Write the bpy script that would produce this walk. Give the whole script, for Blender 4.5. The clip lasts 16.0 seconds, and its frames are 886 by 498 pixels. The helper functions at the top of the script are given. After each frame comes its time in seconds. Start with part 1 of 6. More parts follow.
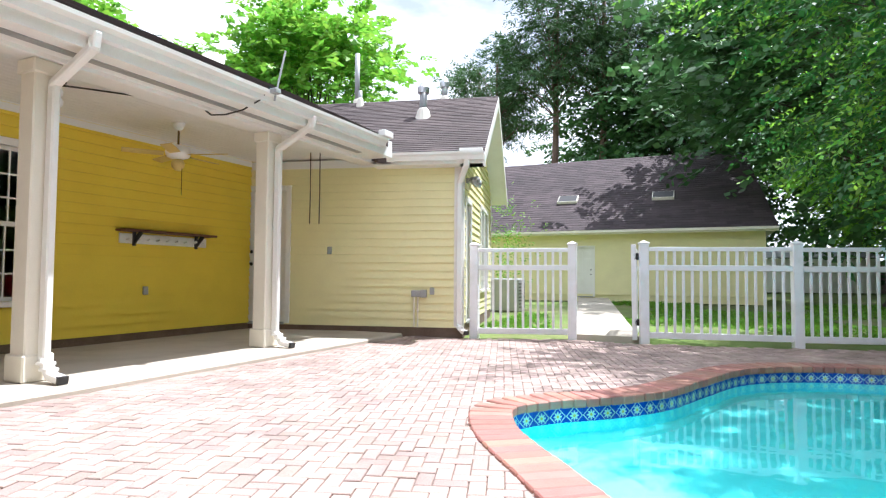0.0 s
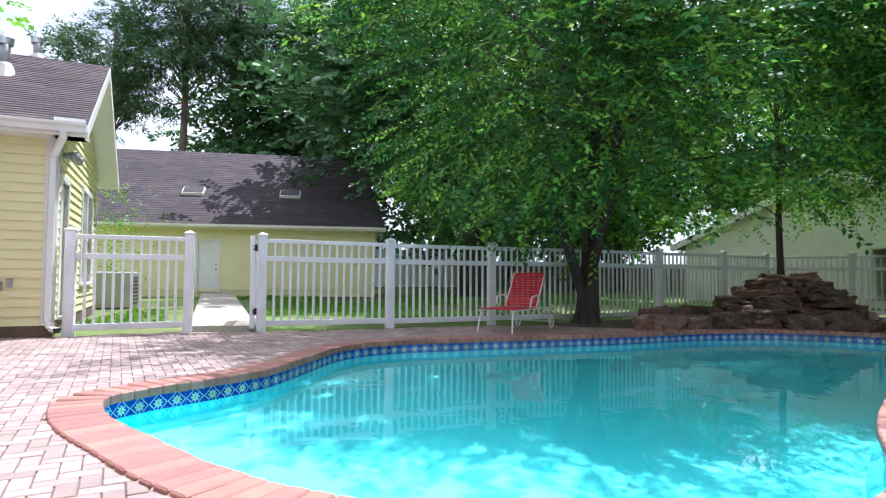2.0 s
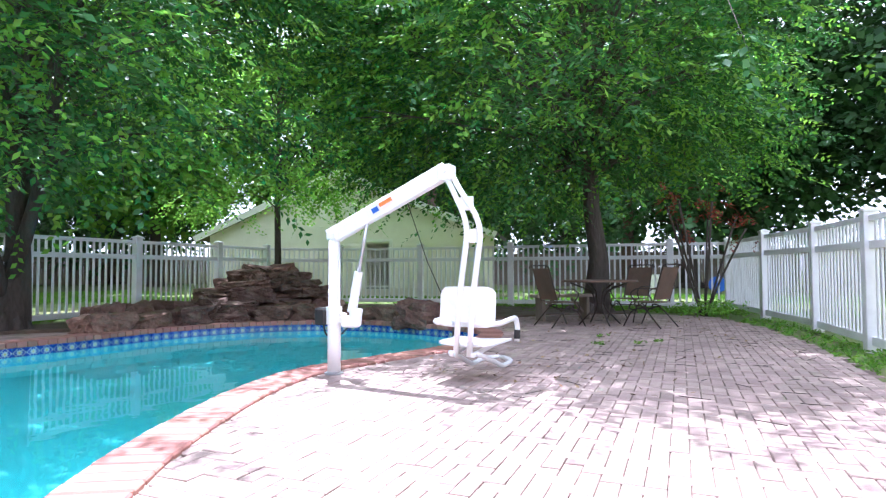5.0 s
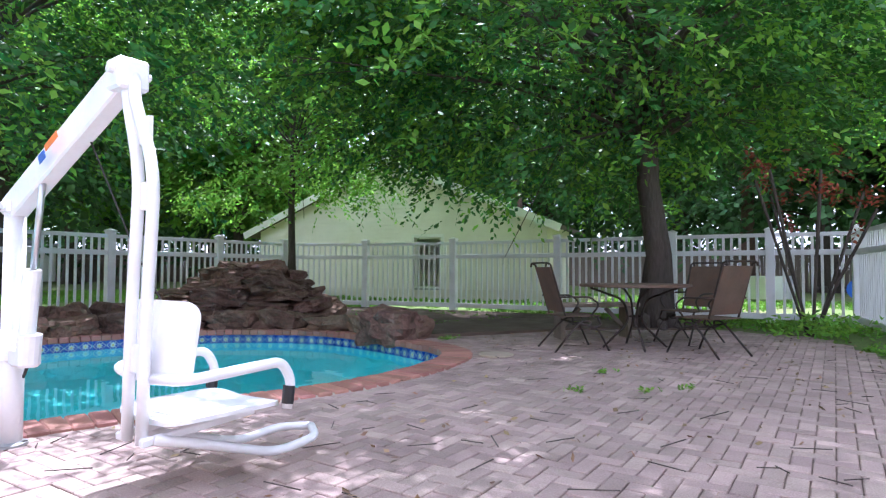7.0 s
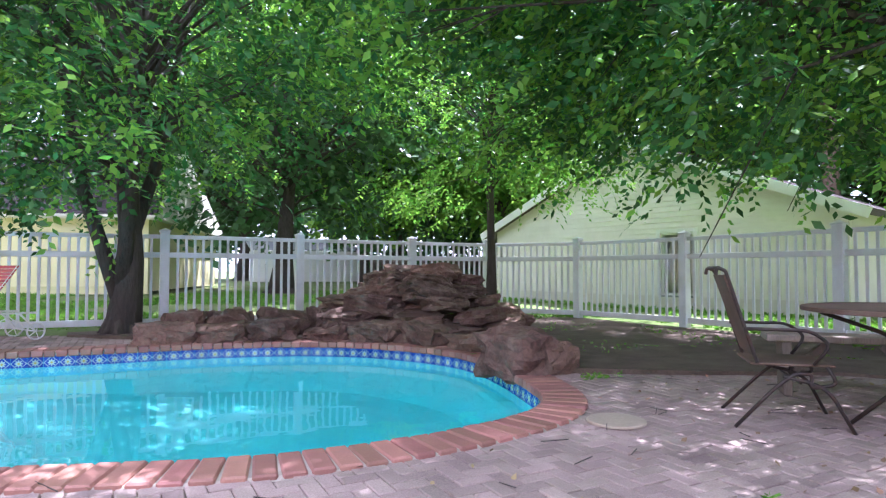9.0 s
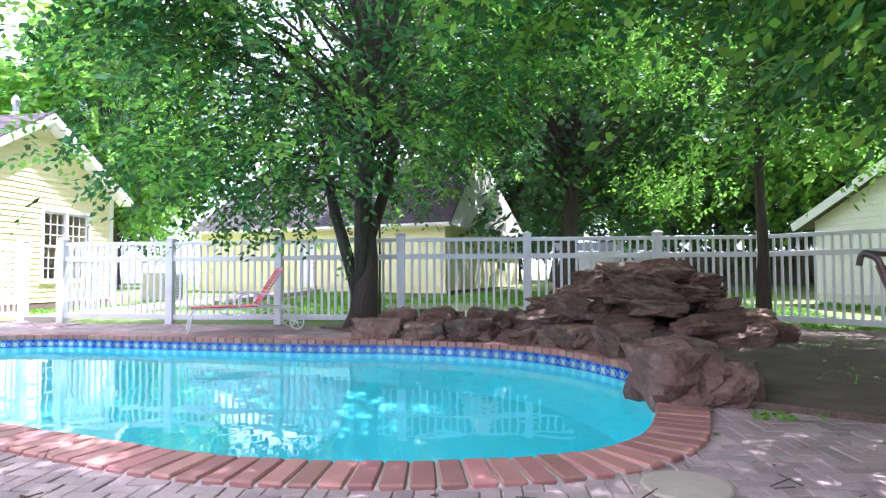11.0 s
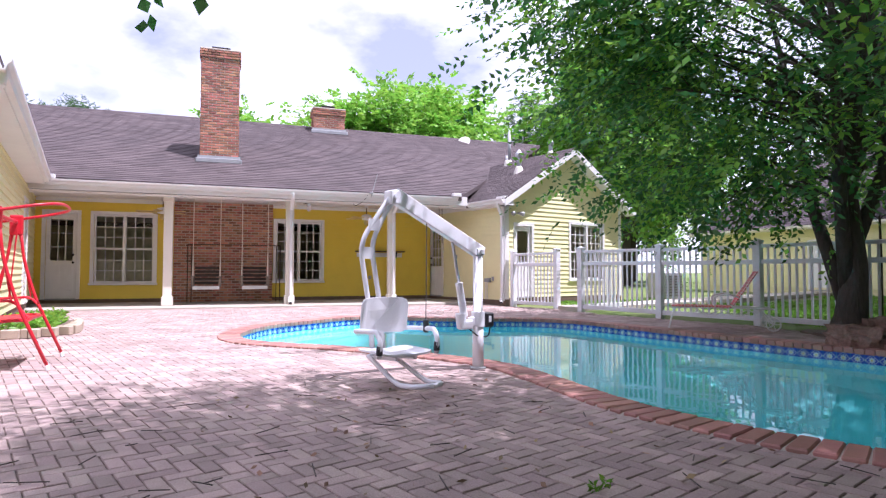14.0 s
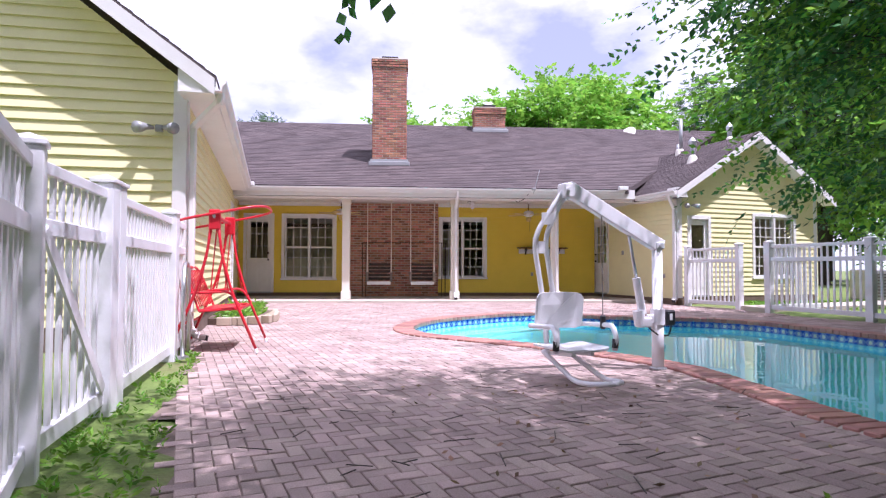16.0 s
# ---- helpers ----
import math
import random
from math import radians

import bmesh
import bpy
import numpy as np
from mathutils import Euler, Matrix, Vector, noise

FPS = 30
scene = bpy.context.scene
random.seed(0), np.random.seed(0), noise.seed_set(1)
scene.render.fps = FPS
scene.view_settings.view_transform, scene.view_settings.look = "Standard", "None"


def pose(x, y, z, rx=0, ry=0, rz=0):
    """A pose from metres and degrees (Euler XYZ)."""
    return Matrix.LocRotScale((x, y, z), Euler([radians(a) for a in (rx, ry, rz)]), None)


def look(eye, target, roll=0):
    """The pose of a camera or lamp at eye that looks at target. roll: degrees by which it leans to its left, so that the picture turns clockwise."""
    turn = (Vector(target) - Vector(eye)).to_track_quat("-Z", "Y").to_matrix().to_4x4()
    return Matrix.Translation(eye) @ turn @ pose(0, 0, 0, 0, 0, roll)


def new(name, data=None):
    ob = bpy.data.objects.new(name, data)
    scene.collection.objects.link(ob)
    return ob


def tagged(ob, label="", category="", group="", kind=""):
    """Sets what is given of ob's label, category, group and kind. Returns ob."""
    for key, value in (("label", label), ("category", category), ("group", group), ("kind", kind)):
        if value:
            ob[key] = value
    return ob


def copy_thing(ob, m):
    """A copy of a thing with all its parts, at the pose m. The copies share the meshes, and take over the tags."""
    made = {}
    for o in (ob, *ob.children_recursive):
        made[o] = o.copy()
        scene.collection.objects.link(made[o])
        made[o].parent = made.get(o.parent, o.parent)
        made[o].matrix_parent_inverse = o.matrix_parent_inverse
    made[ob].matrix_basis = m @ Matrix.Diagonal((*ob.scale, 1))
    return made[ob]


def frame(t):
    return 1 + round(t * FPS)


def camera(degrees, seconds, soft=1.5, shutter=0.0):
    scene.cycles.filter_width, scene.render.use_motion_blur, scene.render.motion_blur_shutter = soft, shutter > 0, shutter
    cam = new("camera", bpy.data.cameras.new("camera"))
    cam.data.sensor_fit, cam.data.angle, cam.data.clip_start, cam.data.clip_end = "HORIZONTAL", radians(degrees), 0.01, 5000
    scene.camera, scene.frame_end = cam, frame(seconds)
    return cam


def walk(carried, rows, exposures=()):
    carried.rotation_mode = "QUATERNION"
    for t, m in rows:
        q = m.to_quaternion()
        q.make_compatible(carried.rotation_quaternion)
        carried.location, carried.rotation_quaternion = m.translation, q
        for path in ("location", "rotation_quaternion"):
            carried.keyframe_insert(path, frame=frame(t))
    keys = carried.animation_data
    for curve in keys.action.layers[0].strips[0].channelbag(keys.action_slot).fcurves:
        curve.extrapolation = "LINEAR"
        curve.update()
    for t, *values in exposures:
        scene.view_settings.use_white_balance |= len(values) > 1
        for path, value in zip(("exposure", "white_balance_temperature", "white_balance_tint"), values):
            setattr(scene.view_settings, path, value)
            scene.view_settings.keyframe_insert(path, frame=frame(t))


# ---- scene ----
cam = camera(73.7, 16.0, soft=1.25)
# seconds, eye, a point looked at, roll
PATH = [
    (0, (1.417, -0.955, 0.966), (0.773, 0.936, 1.059), 0.4),
    (0.5, (1.438, -1.028, 0.928), (1.178, 0.952, 1.023), 0.3),
    (1, (1.482, -1.078, 0.886), (1.482, 0.92, 0.985), 0.2),
    (1.5, (1.582, -1.18, 0.873), (1.853, 0.8, 0.968), 0.4),
    (2, (1.605, -1.214, 0.85), (2.149, 0.708, 0.946), 0.4),
    (2.5, (1.686, -1.336, 0.845), (2.502, 0.488, 0.94), 0.4),
    (3, (1.838, -1.419, 0.819), (2.993, 0.211, 0.919), 0.3),
    (3.5, (2.012, -1.451, 0.812), (3.425, -0.039, 0.909), 0.3),
    (4, (2.498, -1.409, 0.812), (3.994, -0.084, 0.896), -0.1),
    (4.5, (3.1, -1.287, 0.812), (4.673, -0.056, 0.896), 0.6),
    (5, (3.688, -1.278, 0.819), (5.327, -0.135, 0.896), -0.2),
    (5.7, (4.62, -0.99, 0.82), (6.21, 0.22, 0.895), 0.0),
    (6.6, (6.05, -1.06, 0.82), (7.49, 0.33, 0.895), 0.1),
    (7.5, (7.395, -1.398, 0.813), (8.691, 0.123, 0.888), 0.2),
    (8, (8.066, -1.042, 0.832), (9.209, 0.597, 0.909), 0.3),
    (8.5, (8.628, -0.785, 0.839), (9.408, 1.054, 0.918), 0.1),
    (9, (9.121, -0.512, 0.882), (9.638, 1.418, 0.956), 0.1),
    (11.5, (11.141, 0.105, 0.84), (10.26, 1.898, 0.929), -0.4),
    (12, (11.484, -0.032, 0.89), (10.319, 1.591, 0.974), -0.5),
    (12.5, (11.696, -0.209, 0.912), (10.348, 1.266, 0.997), -0.4),
    (13, (11.879, -0.321, 0.914), (10.312, 0.919, 0.997), -0.2),
    (13.5, (11.977, -0.449, 0.913), (10.298, 0.635, 0.994), -0.1),
    (14, (12.083, -0.627, 0.919), (10.29, 0.255, 0.997), 0.1),
    (14.5, (12.061, -0.684, 0.909), (10.179, -0.011, 0.986), 0.1),
    (15, (12.087, -0.75, 0.899), (10.166, -0.201, 0.971), 0.2),
    (15.5, (12.089, -0.778, 0.893), (10.138, -0.34, 0.965), 0.1),
    (16, (12.027, -0.747, 0.894), (10.065, -0.366, 0.962), 0.2),
]
EXPOSURE = [(0.0, 1.0, 5800, 13), (0.8, 0.6, 5600, 14), (1.6, 0.6, 5550, 16), (2.5, 1.2, 5550, 19), (3.3, 1.7, 5550, 22), (5.2, 1.65, 5350, 23), (7.5, 1.55, 5350, 26), (9.0, 2.0, 5350, 32), (11.3, 2.1, 5350, 31), (12.5, 1.75, 5400, 31), (13.5, 1.05, 5650, 31), (14.5, 0.62, 5650, 36), (16.0, 0.62, 5650, 36)]
walk(cam, [(t, look(eye, target, lean)) for t, eye, target, lean in PATH], EXPOSURE)

# ---- light ----
SUN_FROM = Vector((0.30, 0.30, 1.0)).normalized()
sun_data = bpy.data.lights.new("sun", "SUN")
sun_data.energy, sun_data.angle, sun_data.color = 5.0, radians(0.55), (1.0, 0.96, 0.9)
sun = new("sun", sun_data)
sun.rotation_euler = SUN_FROM.to_track_quat("Z", "Y").to_euler()
world = bpy.data.worlds.new("sky")
scene.world = world
world.use_nodes = True
wn, wl = world.node_tree.nodes, world.node_tree.links
wn.clear()
w_out, w_bg = wn.new("ShaderNodeOutputWorld"), wn.new("ShaderNodeBackground")
w_sky = wn.new("ShaderNodeTexSky")
w_sky.sky_type, w_sky.sun_disc = "NISHITA", False
w_sky.sun_elevation = math.asin(SUN_FROM.z)
w_sky.sun_rotation = math.atan2(SUN_FROM.x, SUN_FROM.y)
w_sky.air_density, w_sky.dust_density = 1.0, 1.5
w_co, w_map = wn.new("ShaderNodeTexCoord"), wn.new("ShaderNodeMapping")
w_map.inputs["Scale"].default_value = (1.6, 1.6, 3.4)
w_map.inputs["Location"].default_value = (0.35, 0.1, 0.0)
w_noise, w_ramp, w_mix = wn.new("ShaderNodeTexNoise"), wn.new("ShaderNodeValToRGB"), wn.new("ShaderNodeMix")
w_noise.inputs["Scale"].default_value, w_noise.inputs["Detail"].default_value, w_noise.inputs["Roughness"].default_value = 1.7, 7.0, 0.55
w_ramp.color_ramp.elements[0].position, w_ramp.color_ramp.elements[1].position = 0.38, 0.57
w_ramp.color_ramp.elements[0].color = (0.32, 0.32, 0.32, 1.0)
w_mix.data_type = "RGBA"
w_mix.inputs["B"].default_value = (12.8, 13.0, 13.4, 1.0)
wl.new(w_co.outputs["Generated"], w_map.inputs["Vector"])
wl.new(w_map.outputs["Vector"], w_noise.inputs["Vector"])
wl.new(w_noise.outputs["Fac"], w_ramp.inputs["Fac"])
wl.new(w_ramp.outputs["Color"], w_mix.inputs["Factor"])
wl.new(w_sky.outputs["Color"], w_mix.inputs["A"])
wl.new(w_mix.outputs["Result"], w_bg.inputs["Color"])
w_bg.inputs["Strength"].default_value = 0.075
wl.new(w_bg.outputs["Background"], w_out.inputs["Surface"])


# ---- materials ----
def material(name, colour, rough=0.7, vary=0.15, scale=6.0, fine=60.0, bump=0.15, metal=0.0, stain=None, stain_amount=0.35, stain_scale=1.3,
             per_object=0.0, per_island=0.0, hue=0.0, transmit=0.0, stretch=(1, 1, 1), spec=0.5, bump_dist=0.01):
    """Colour varied at two scales, stains with a shape of their own, fine relief."""
    m = bpy.data.materials.new(name)
    m.use_nodes = True
    n, l = m.node_tree.nodes, m.node_tree.links
    b = n["Principled BSDF"]
    b.inputs["Roughness"].default_value, b.inputs["Metallic"].default_value = rough, metal
    b.inputs["Specular IOR Level"].default_value = spec
    co, mp = n.new("ShaderNodeTexCoord"), n.new("ShaderNodeMapping")
    geo = n.new("ShaderNodeNewGeometry")
    mp.inputs["Scale"].default_value = stretch
    l.new(geo.outputs["Position"], mp.inputs["Vector"])
    big, small = n.new("ShaderNodeTexNoise"), n.new("ShaderNodeTexNoise")
    big.inputs["Scale"].default_value, big.inputs["Detail"].default_value = scale, 4.0
    small.inputs["Scale"].default_value, small.inputs["Detail"].default_value = fine, 3.0
    for t in (big, small):
        l.new(mp.outputs["Vector"], t.inputs["Vector"])
    add = n.new("ShaderNodeMath")
    add.operation = "ADD"
    l.new(big.outputs["Fac"], add.inputs[0])
    l.new(small.outputs["Fac"], add.inputs[1])
    val = n.new("ShaderNodeMapRange")
    val.inputs["From Min"].default_value, val.inputs["From Max"].default_value = 0.6, 1.4
    val.inputs["To Min"].default_value, val.inputs["To Max"].default_value = 1.0 - vary, 1.0 + vary
    l.new(add.outputs[0], val.inputs["Value"])
    value = val.outputs["Result"]
    hsv = n.new("ShaderNodeHueSaturation")
    hsv.inputs["Color"].default_value = (*colour, 1)
    source, amount = None, 0.0
    if per_object:
        source, amount = n.new("ShaderNodeObjectInfo").outputs["Random"], per_object
    if per_island:
        source, amount = geo.outputs["Random Per Island"], per_island
    if source is not None:
        r = n.new("ShaderNodeMapRange")
        r.inputs["To Min"].default_value, r.inputs["To Max"].default_value = 1.0 - amount, 1.0 + amount
        l.new(source, r.inputs["Value"])
        mul = n.new("ShaderNodeMath")
        mul.operation = "MULTIPLY"
        l.new(value, mul.inputs[0])
        l.new(r.outputs["Result"], mul.inputs[1])
        value = mul.outputs[0]
        if hue:
            w = n.new("ShaderNodeTexWhiteNoise")
            w.noise_dimensions = "1D"
            l.new(source, w.inputs["W"])
            hr = n.new("ShaderNodeMapRange")
            hr.inputs["To Min"].default_value, hr.inputs["To Max"].default_value = 0.5 - hue, 0.5 + hue
            l.new(w.outputs["Value"], hr.inputs["Value"])
            l.new(hr.outputs["Result"], hsv.inputs["Hue"])
    l.new(value, hsv.inputs["Value"])
    colour_out = hsv.outputs["Color"]
    if stain:
        st, ramp, mx = n.new("ShaderNodeTexNoise"), n.new("ShaderNodeValToRGB"), n.new("ShaderNodeMix")
        st.inputs["Scale"].default_value, st.inputs["Detail"].default_value, st.inputs["Roughness"].default_value = stain_scale, 6.0, 0.65
        l.new(mp.outputs["Vector"], st.inputs["Vector"])
        ramp.color_ramp.elements[0].position, ramp.color_ramp.elements[1].position = 0.48, 0.72
        ramp.color_ramp.elements[1].color = (stain_amount,) * 3 + (1,)
        l.new(st.outputs["Fac"], ramp.inputs["Fac"])
        mx.data_type = "RGBA"
        l.new(ramp.outputs["Color"], mx.inputs["Factor"])
        l.new(colour_out, mx.inputs["A"])
        mx.inputs["B"].default_value = (*stain, 1)
        colour_out = mx.outputs["Result"]
    l.new(colour_out, b.inputs["Base Color"])
    if bump:
        bp = n.new("ShaderNodeBump")
        bp.inputs["Strength"].default_value, bp.inputs["Distance"].default_value = bump, bump_dist
        l.new(add.outputs[0], bp.inputs["Height"])
        l.new(bp.outputs["Normal"], b.inputs["Normal"])
    if transmit:
        tr, ms, out = n.new("ShaderNodeBsdfTranslucent"), n.new("ShaderNodeMixShader"), n["Material Output"]
        l.new(colour_out, tr.inputs["Color"])
        ms.inputs["Fac"].default_value = transmit
        l.new(b.outputs["BSDF"], ms.inputs[1])
        l.new(tr.outputs["BSDF"], ms.inputs[2])
        l.new(ms.outputs["Shader"], out.inputs["Surface"])
    return m


M_PAVER = material("brick_paver", (0.37, 0.28, 0.245), 0.85, 0.34, 2.2, 140, 0.35, stain=(0.17, 0.12, 0.105), stain_amount=0.45, stain_scale=0.8, per_island=0.2, hue=0.012)
M_PAVER_PIECE = material("brick_paver_single", (0.37, 0.28, 0.245), 0.85, 0.34, 2.2, 140, 0.35, stain=(0.17, 0.12, 0.105), stain_amount=0.45, stain_scale=0.8, per_object=0.2, hue=0.012)
M_JOINT = material("joint_sand", (0.2, 0.15, 0.12), 0.95, 0.3, 8, 160, 0.4, stain=(0.08, 0.07, 0.05))
M_COPING = material("coping_brick", (0.37, 0.175, 0.135), 0.6, 0.15, 7, 120, 0.2, stain=(0.2, 0.1, 0.08), per_object=0.22, hue=0.012)
M_MORTAR = material("mortar", (0.46, 0.4, 0.33), 0.95, 0.15, 9, 120, 0.3)
M_SLAB = material("concrete", (0.46, 0.41, 0.34), 0.85, 0.12, 1.6, 90, 0.2, stain=(0.27, 0.23, 0.18), stain_amount=0.6, stain_scale=0.9)
M_CREAM = material("cream_siding_paint", (0.80, 0.74, 0.41), 0.55, 0.05, 2.5, 70, 0.08, stain=(0.6, 0.54, 0.3), stain_amount=0.25, stain_scale=1.2)
# same paint as the cream walls, with the porch shade put into a deeper yellow
M_SHADE_YELLOW = material("shade_yellow_siding", (0.80, 0.60, 0.055), 0.5, 0.05, 2.5, 70, 0.08, stain=(0.62, 0.46, 0.05), stain_amount=0.25, stain_scale=1.2)
M_PALE = material("pale_siding_paint", (0.8, 0.76, 0.69), 0.6, 0.05, 2.5, 70, 0.08, stain=(0.55, 0.5, 0.38), stain_amount=0.3)
M_WHITE = material("white_paint", (0.8, 0.79, 0.76), 0.45, 0.04, 3, 80, 0.05, stain=(0.62, 0.6, 0.55), stain_amount=0.3, stain_scale=2.2)
M_VINYL = material("white_vinyl", (0.8, 0.8, 0.82), 0.35, 0.03, 4, 90, 0.03, stain=(0.5, 0.5, 0.42), stain_amount=0.4, stain_scale=2.5)
M_POST = material("ivory_paint", (0.78, 0.74, 0.64), 0.5, 0.04, 3, 80, 0.05, stain=(0.6, 0.55, 0.45), stain_amount=0.25)
M_SHINGLE = material("weathered_shingle", (0.088, 0.068, 0.066), 0.9, 0.3, 1.1, 45, 0.5, stain=(0.06, 0.048, 0.048), stain_amount=0.6, stain_scale=0.7, per_island=0.25)
M_SHINGLE_DARK = material("dark_stained_shingle", (0.062, 0.046, 0.05), 0.9, 0.3, 1.1, 45, 0.5, stain=(0.03, 0.025, 0.028), stain_amount=0.6, stain_scale=0.5, per_island=0.25)
M_BRICK = material("old_brick", (0.43, 0.19, 0.12), 0.85, 0.2, 5, 90, 0.4, stain=(0.13, 0.07, 0.05), stain_amount=0.6, stain_scale=2.2, per_island=0.45, hue=0.02)
M_ROCK = material("brown_rock", (0.17, 0.098, 0.07), 0.9, 0.5, 3.0, 26, 0.9, stain=(0.33, 0.25, 0.19), stain_amount=0.5, stain_scale=4.0, per_object=0.45, hue=0.01, bump_dist=0.03)
M_GRASS = material("lawn_soil", (0.115, 0.175, 0.035), 0.95, 0.4, 1.4, 40, 0.6, stain=(0.23, 0.18, 0.10), stain_amount=0.75, stain_scale=0.45)
M_BLADE = material("grass_blade", (0.15, 0.33, 0.03), 0.7, 0.2, 1.0, 9, 0.0, per_island=0.4, hue=0.02, transmit=0.35)
M_SOIL = material("mulch_soil", (0.12, 0.085, 0.06), 0.95, 0.45, 3, 60, 0.8, stain=(0.2, 0.16, 0.12), stain_amount=0.6, stain_scale=2.2)
M_BARK = material("dark_bark", (0.075, 0.06, 0.05), 0.95, 0.4, 4, 30, 0.9, stretch=(1, 1, 0.25), stain=(0.14, 0.12, 0.1), stain_amount=0.5, bump_dist=0.03)
M_PINEBARK = material("pine_bark", (0.17, 0.11, 0.085), 0.95, 0.35, 4, 30, 0.9, stretch=(1, 1, 0.3), bump_dist=0.04)
M_LEAF = material("elm_leaf", (0.052, 0.172, 0.036), 0.5, 0.12, 1.0, 6, 0.0, per_island=0.35, hue=0.018, transmit=0.3)
# light green leaves of some plants; in the elms also painted highlights
M_LEAF_LIGHT = material("light_leaf", (0.21, 0.44, 0.05), 0.5, 0.12, 1.0, 6, 0.0, per_island=0.3, hue=0.018, transmit=0.45)
M_LEAF_DARK = material("oak_leaf", (0.068, 0.16, 0.05), 0.5, 0.15, 0.6, 5, 0.0, per_island=0.4, hue=0.015, transmit=0.3)
M_NEEDLE = material("pine_needles", (0.08, 0.16, 0.06), 0.6, 0.15, 0.6, 5, 0.0, per_island=0.4, hue=0.015, transmit=0.25)
M_RED_LEAF = material("dry_red_leaf", (0.25, 0.06, 0.035), 0.6, 0.15, 1, 6, 0.0, per_island=0.4, transmit=0.3)
M_DEAD = material("fallen_leaf", (0.26, 0.17, 0.09), 0.8, 0.2, 1, 6, 0.0, per_island=0.5, hue=0.03)
M_PLASTER = material("pool_plaster", (0.17, 0.84, 0.85), 0.6, 0.05, 1.2, 20, 0.05, stain=(0.2, 0.82, 0.84), stain_amount=0.4)
M_STEEL = material("galvanised_steel", (0.55, 0.56, 0.57), 0.35, 0.08, 5, 60, 0.05, metal=0.9)
M_LIFT = material("white_powder_coat", (0.82, 0.82, 0.84), 0.3, 0.03, 4, 60, 0.03, stain=(0.55, 0.5, 0.45), stain_amount=0.25, stain_scale=6)
M_PLASTIC = material("white_plastic", (0.82, 0.82, 0.83), 0.4, 0.03, 4, 60, 0.02)
M_BLACK = material("black_plastic", (0.018, 0.018, 0.02), 0.45, 0.2, 4, 60, 0.05)
M_DARKMETAL = material("dark_bronze_metal", (0.05, 0.04, 0.035), 0.5, 0.3, 6, 70, 0.2, metal=0.5, stain=(0.14, 0.06, 0.03), stain_amount=0.5, stain_scale=7)
M_MESH = material("brown_mesh", (0.13, 0.085, 0.06), 0.7, 0.25, 6, 90, 0.3, stain=(0.2, 0.09, 0.05), stain_amount=0.5, stain_scale=5)
M_RED = material("red_paint", (0.62, 0.018, 0.03), 0.35, 0.08, 4, 60, 0.05, stain=(0.4, 0.05, 0.05), stain_amount=0.3)
M_REDSTRAP = material("red_vinyl_strap", (0.58, 0.02, 0.035), 0.4, 0.1, 4, 60, 0.05, per_object=0.12)
M_CABLE = material("black_cable", (0.02, 0.018, 0.016), 0.6, 0.1, 4, 60, 0.0)
M_WOODDARK = material("dark_wood", (0.12, 0.05, 0.025), 0.6, 0.3, 3, 30, 0.2, stretch=(1, 6, 1))
M_GREYWOOD = material("grey_weathered_wood", (0.25, 0.2, 0.16), 0.9, 0.3, 3, 40, 0.4, stretch=(4, 4, 0.5), per_object=0.2)
M_FOUND = material("brown_foundation", (0.16, 0.11, 0.08), 0.9, 0.3, 4, 50, 0.4)
M_INSIDE = material("dim_interior", (0.03, 0.028, 0.026), 0.9, 0.3, 2, 20, 0.0)
M_BRASS = material("dark_brass", (0.12, 0.08, 0.03), 0.35, 0.1, 4, 60, 0.0, metal=0.9)
M_FANBLADE = material("yellowed_fan_blade", (0.62, 0.46, 0.16), 0.5, 0.1, 4, 40, 0.0)
M_BLUE = material("blue_plastic", (0.03, 0.12, 0.5), 0.4, 0.1, 4, 40, 0.0)
M_ORANGE = material("orange_label", (0.7, 0.2, 0.04), 0.5, 0.1, 4, 40, 0.0)
M_GREYMET = material("grey_metal", (0.35, 0.36, 0.36), 0.5, 0.15, 4, 50, 0.05, metal=0.3)
M_LID = material("tan_lid", (0.45, 0.37, 0.28), 0.7, 0.15, 5, 60, 0.1, stain=(0.3, 0.24, 0.18))

M_GLASS = bpy.data.materials.new("window_glass")
M_GLASS.use_nodes = True
g_b = M_GLASS.node_tree.nodes["Principled BSDF"]
g_b.inputs["Base Color"].default_value, g_b.inputs["Roughness"].default_value = (0.9, 0.95, 0.95, 1), 0.02
g_b.inputs["Transmission Weight"].default_value, g_b.inputs["IOR"].default_value = 1.0, 1.45

M_WATER = bpy.data.materials.new("pool_water")
M_WATER.use_nodes = True
w_n, w_l = M_WATER.node_tree.nodes, M_WATER.node_tree.links
w_b = w_n["Principled BSDF"]
w_b.inputs["Base Color"].default_value, w_b.inputs["Roughness"].default_value = (0.72, 0.97, 0.98, 1), 0.0
w_b.inputs["Transmission Weight"].default_value, w_b.inputs["IOR"].default_value = 1.0, 1.33
wt, wb = w_n.new("ShaderNodeTexNoise"), w_n.new("ShaderNodeBump")
wt.inputs["Scale"].default_value, wt.inputs["Detail"].default_value = 2.6, 2.0
wb.inputs["Strength"].default_value, wb.inputs["Distance"].default_value = 0.10, 0.03
w_g = w_n.new("ShaderNodeNewGeometry")
w_l.new(w_g.outputs["Position"], wt.inputs["Vector"])
w_l.new(wt.outputs["Fac"], wb.inputs["Height"])
w_l.new(wb.outputs["Normal"], w_b.inputs["Normal"])


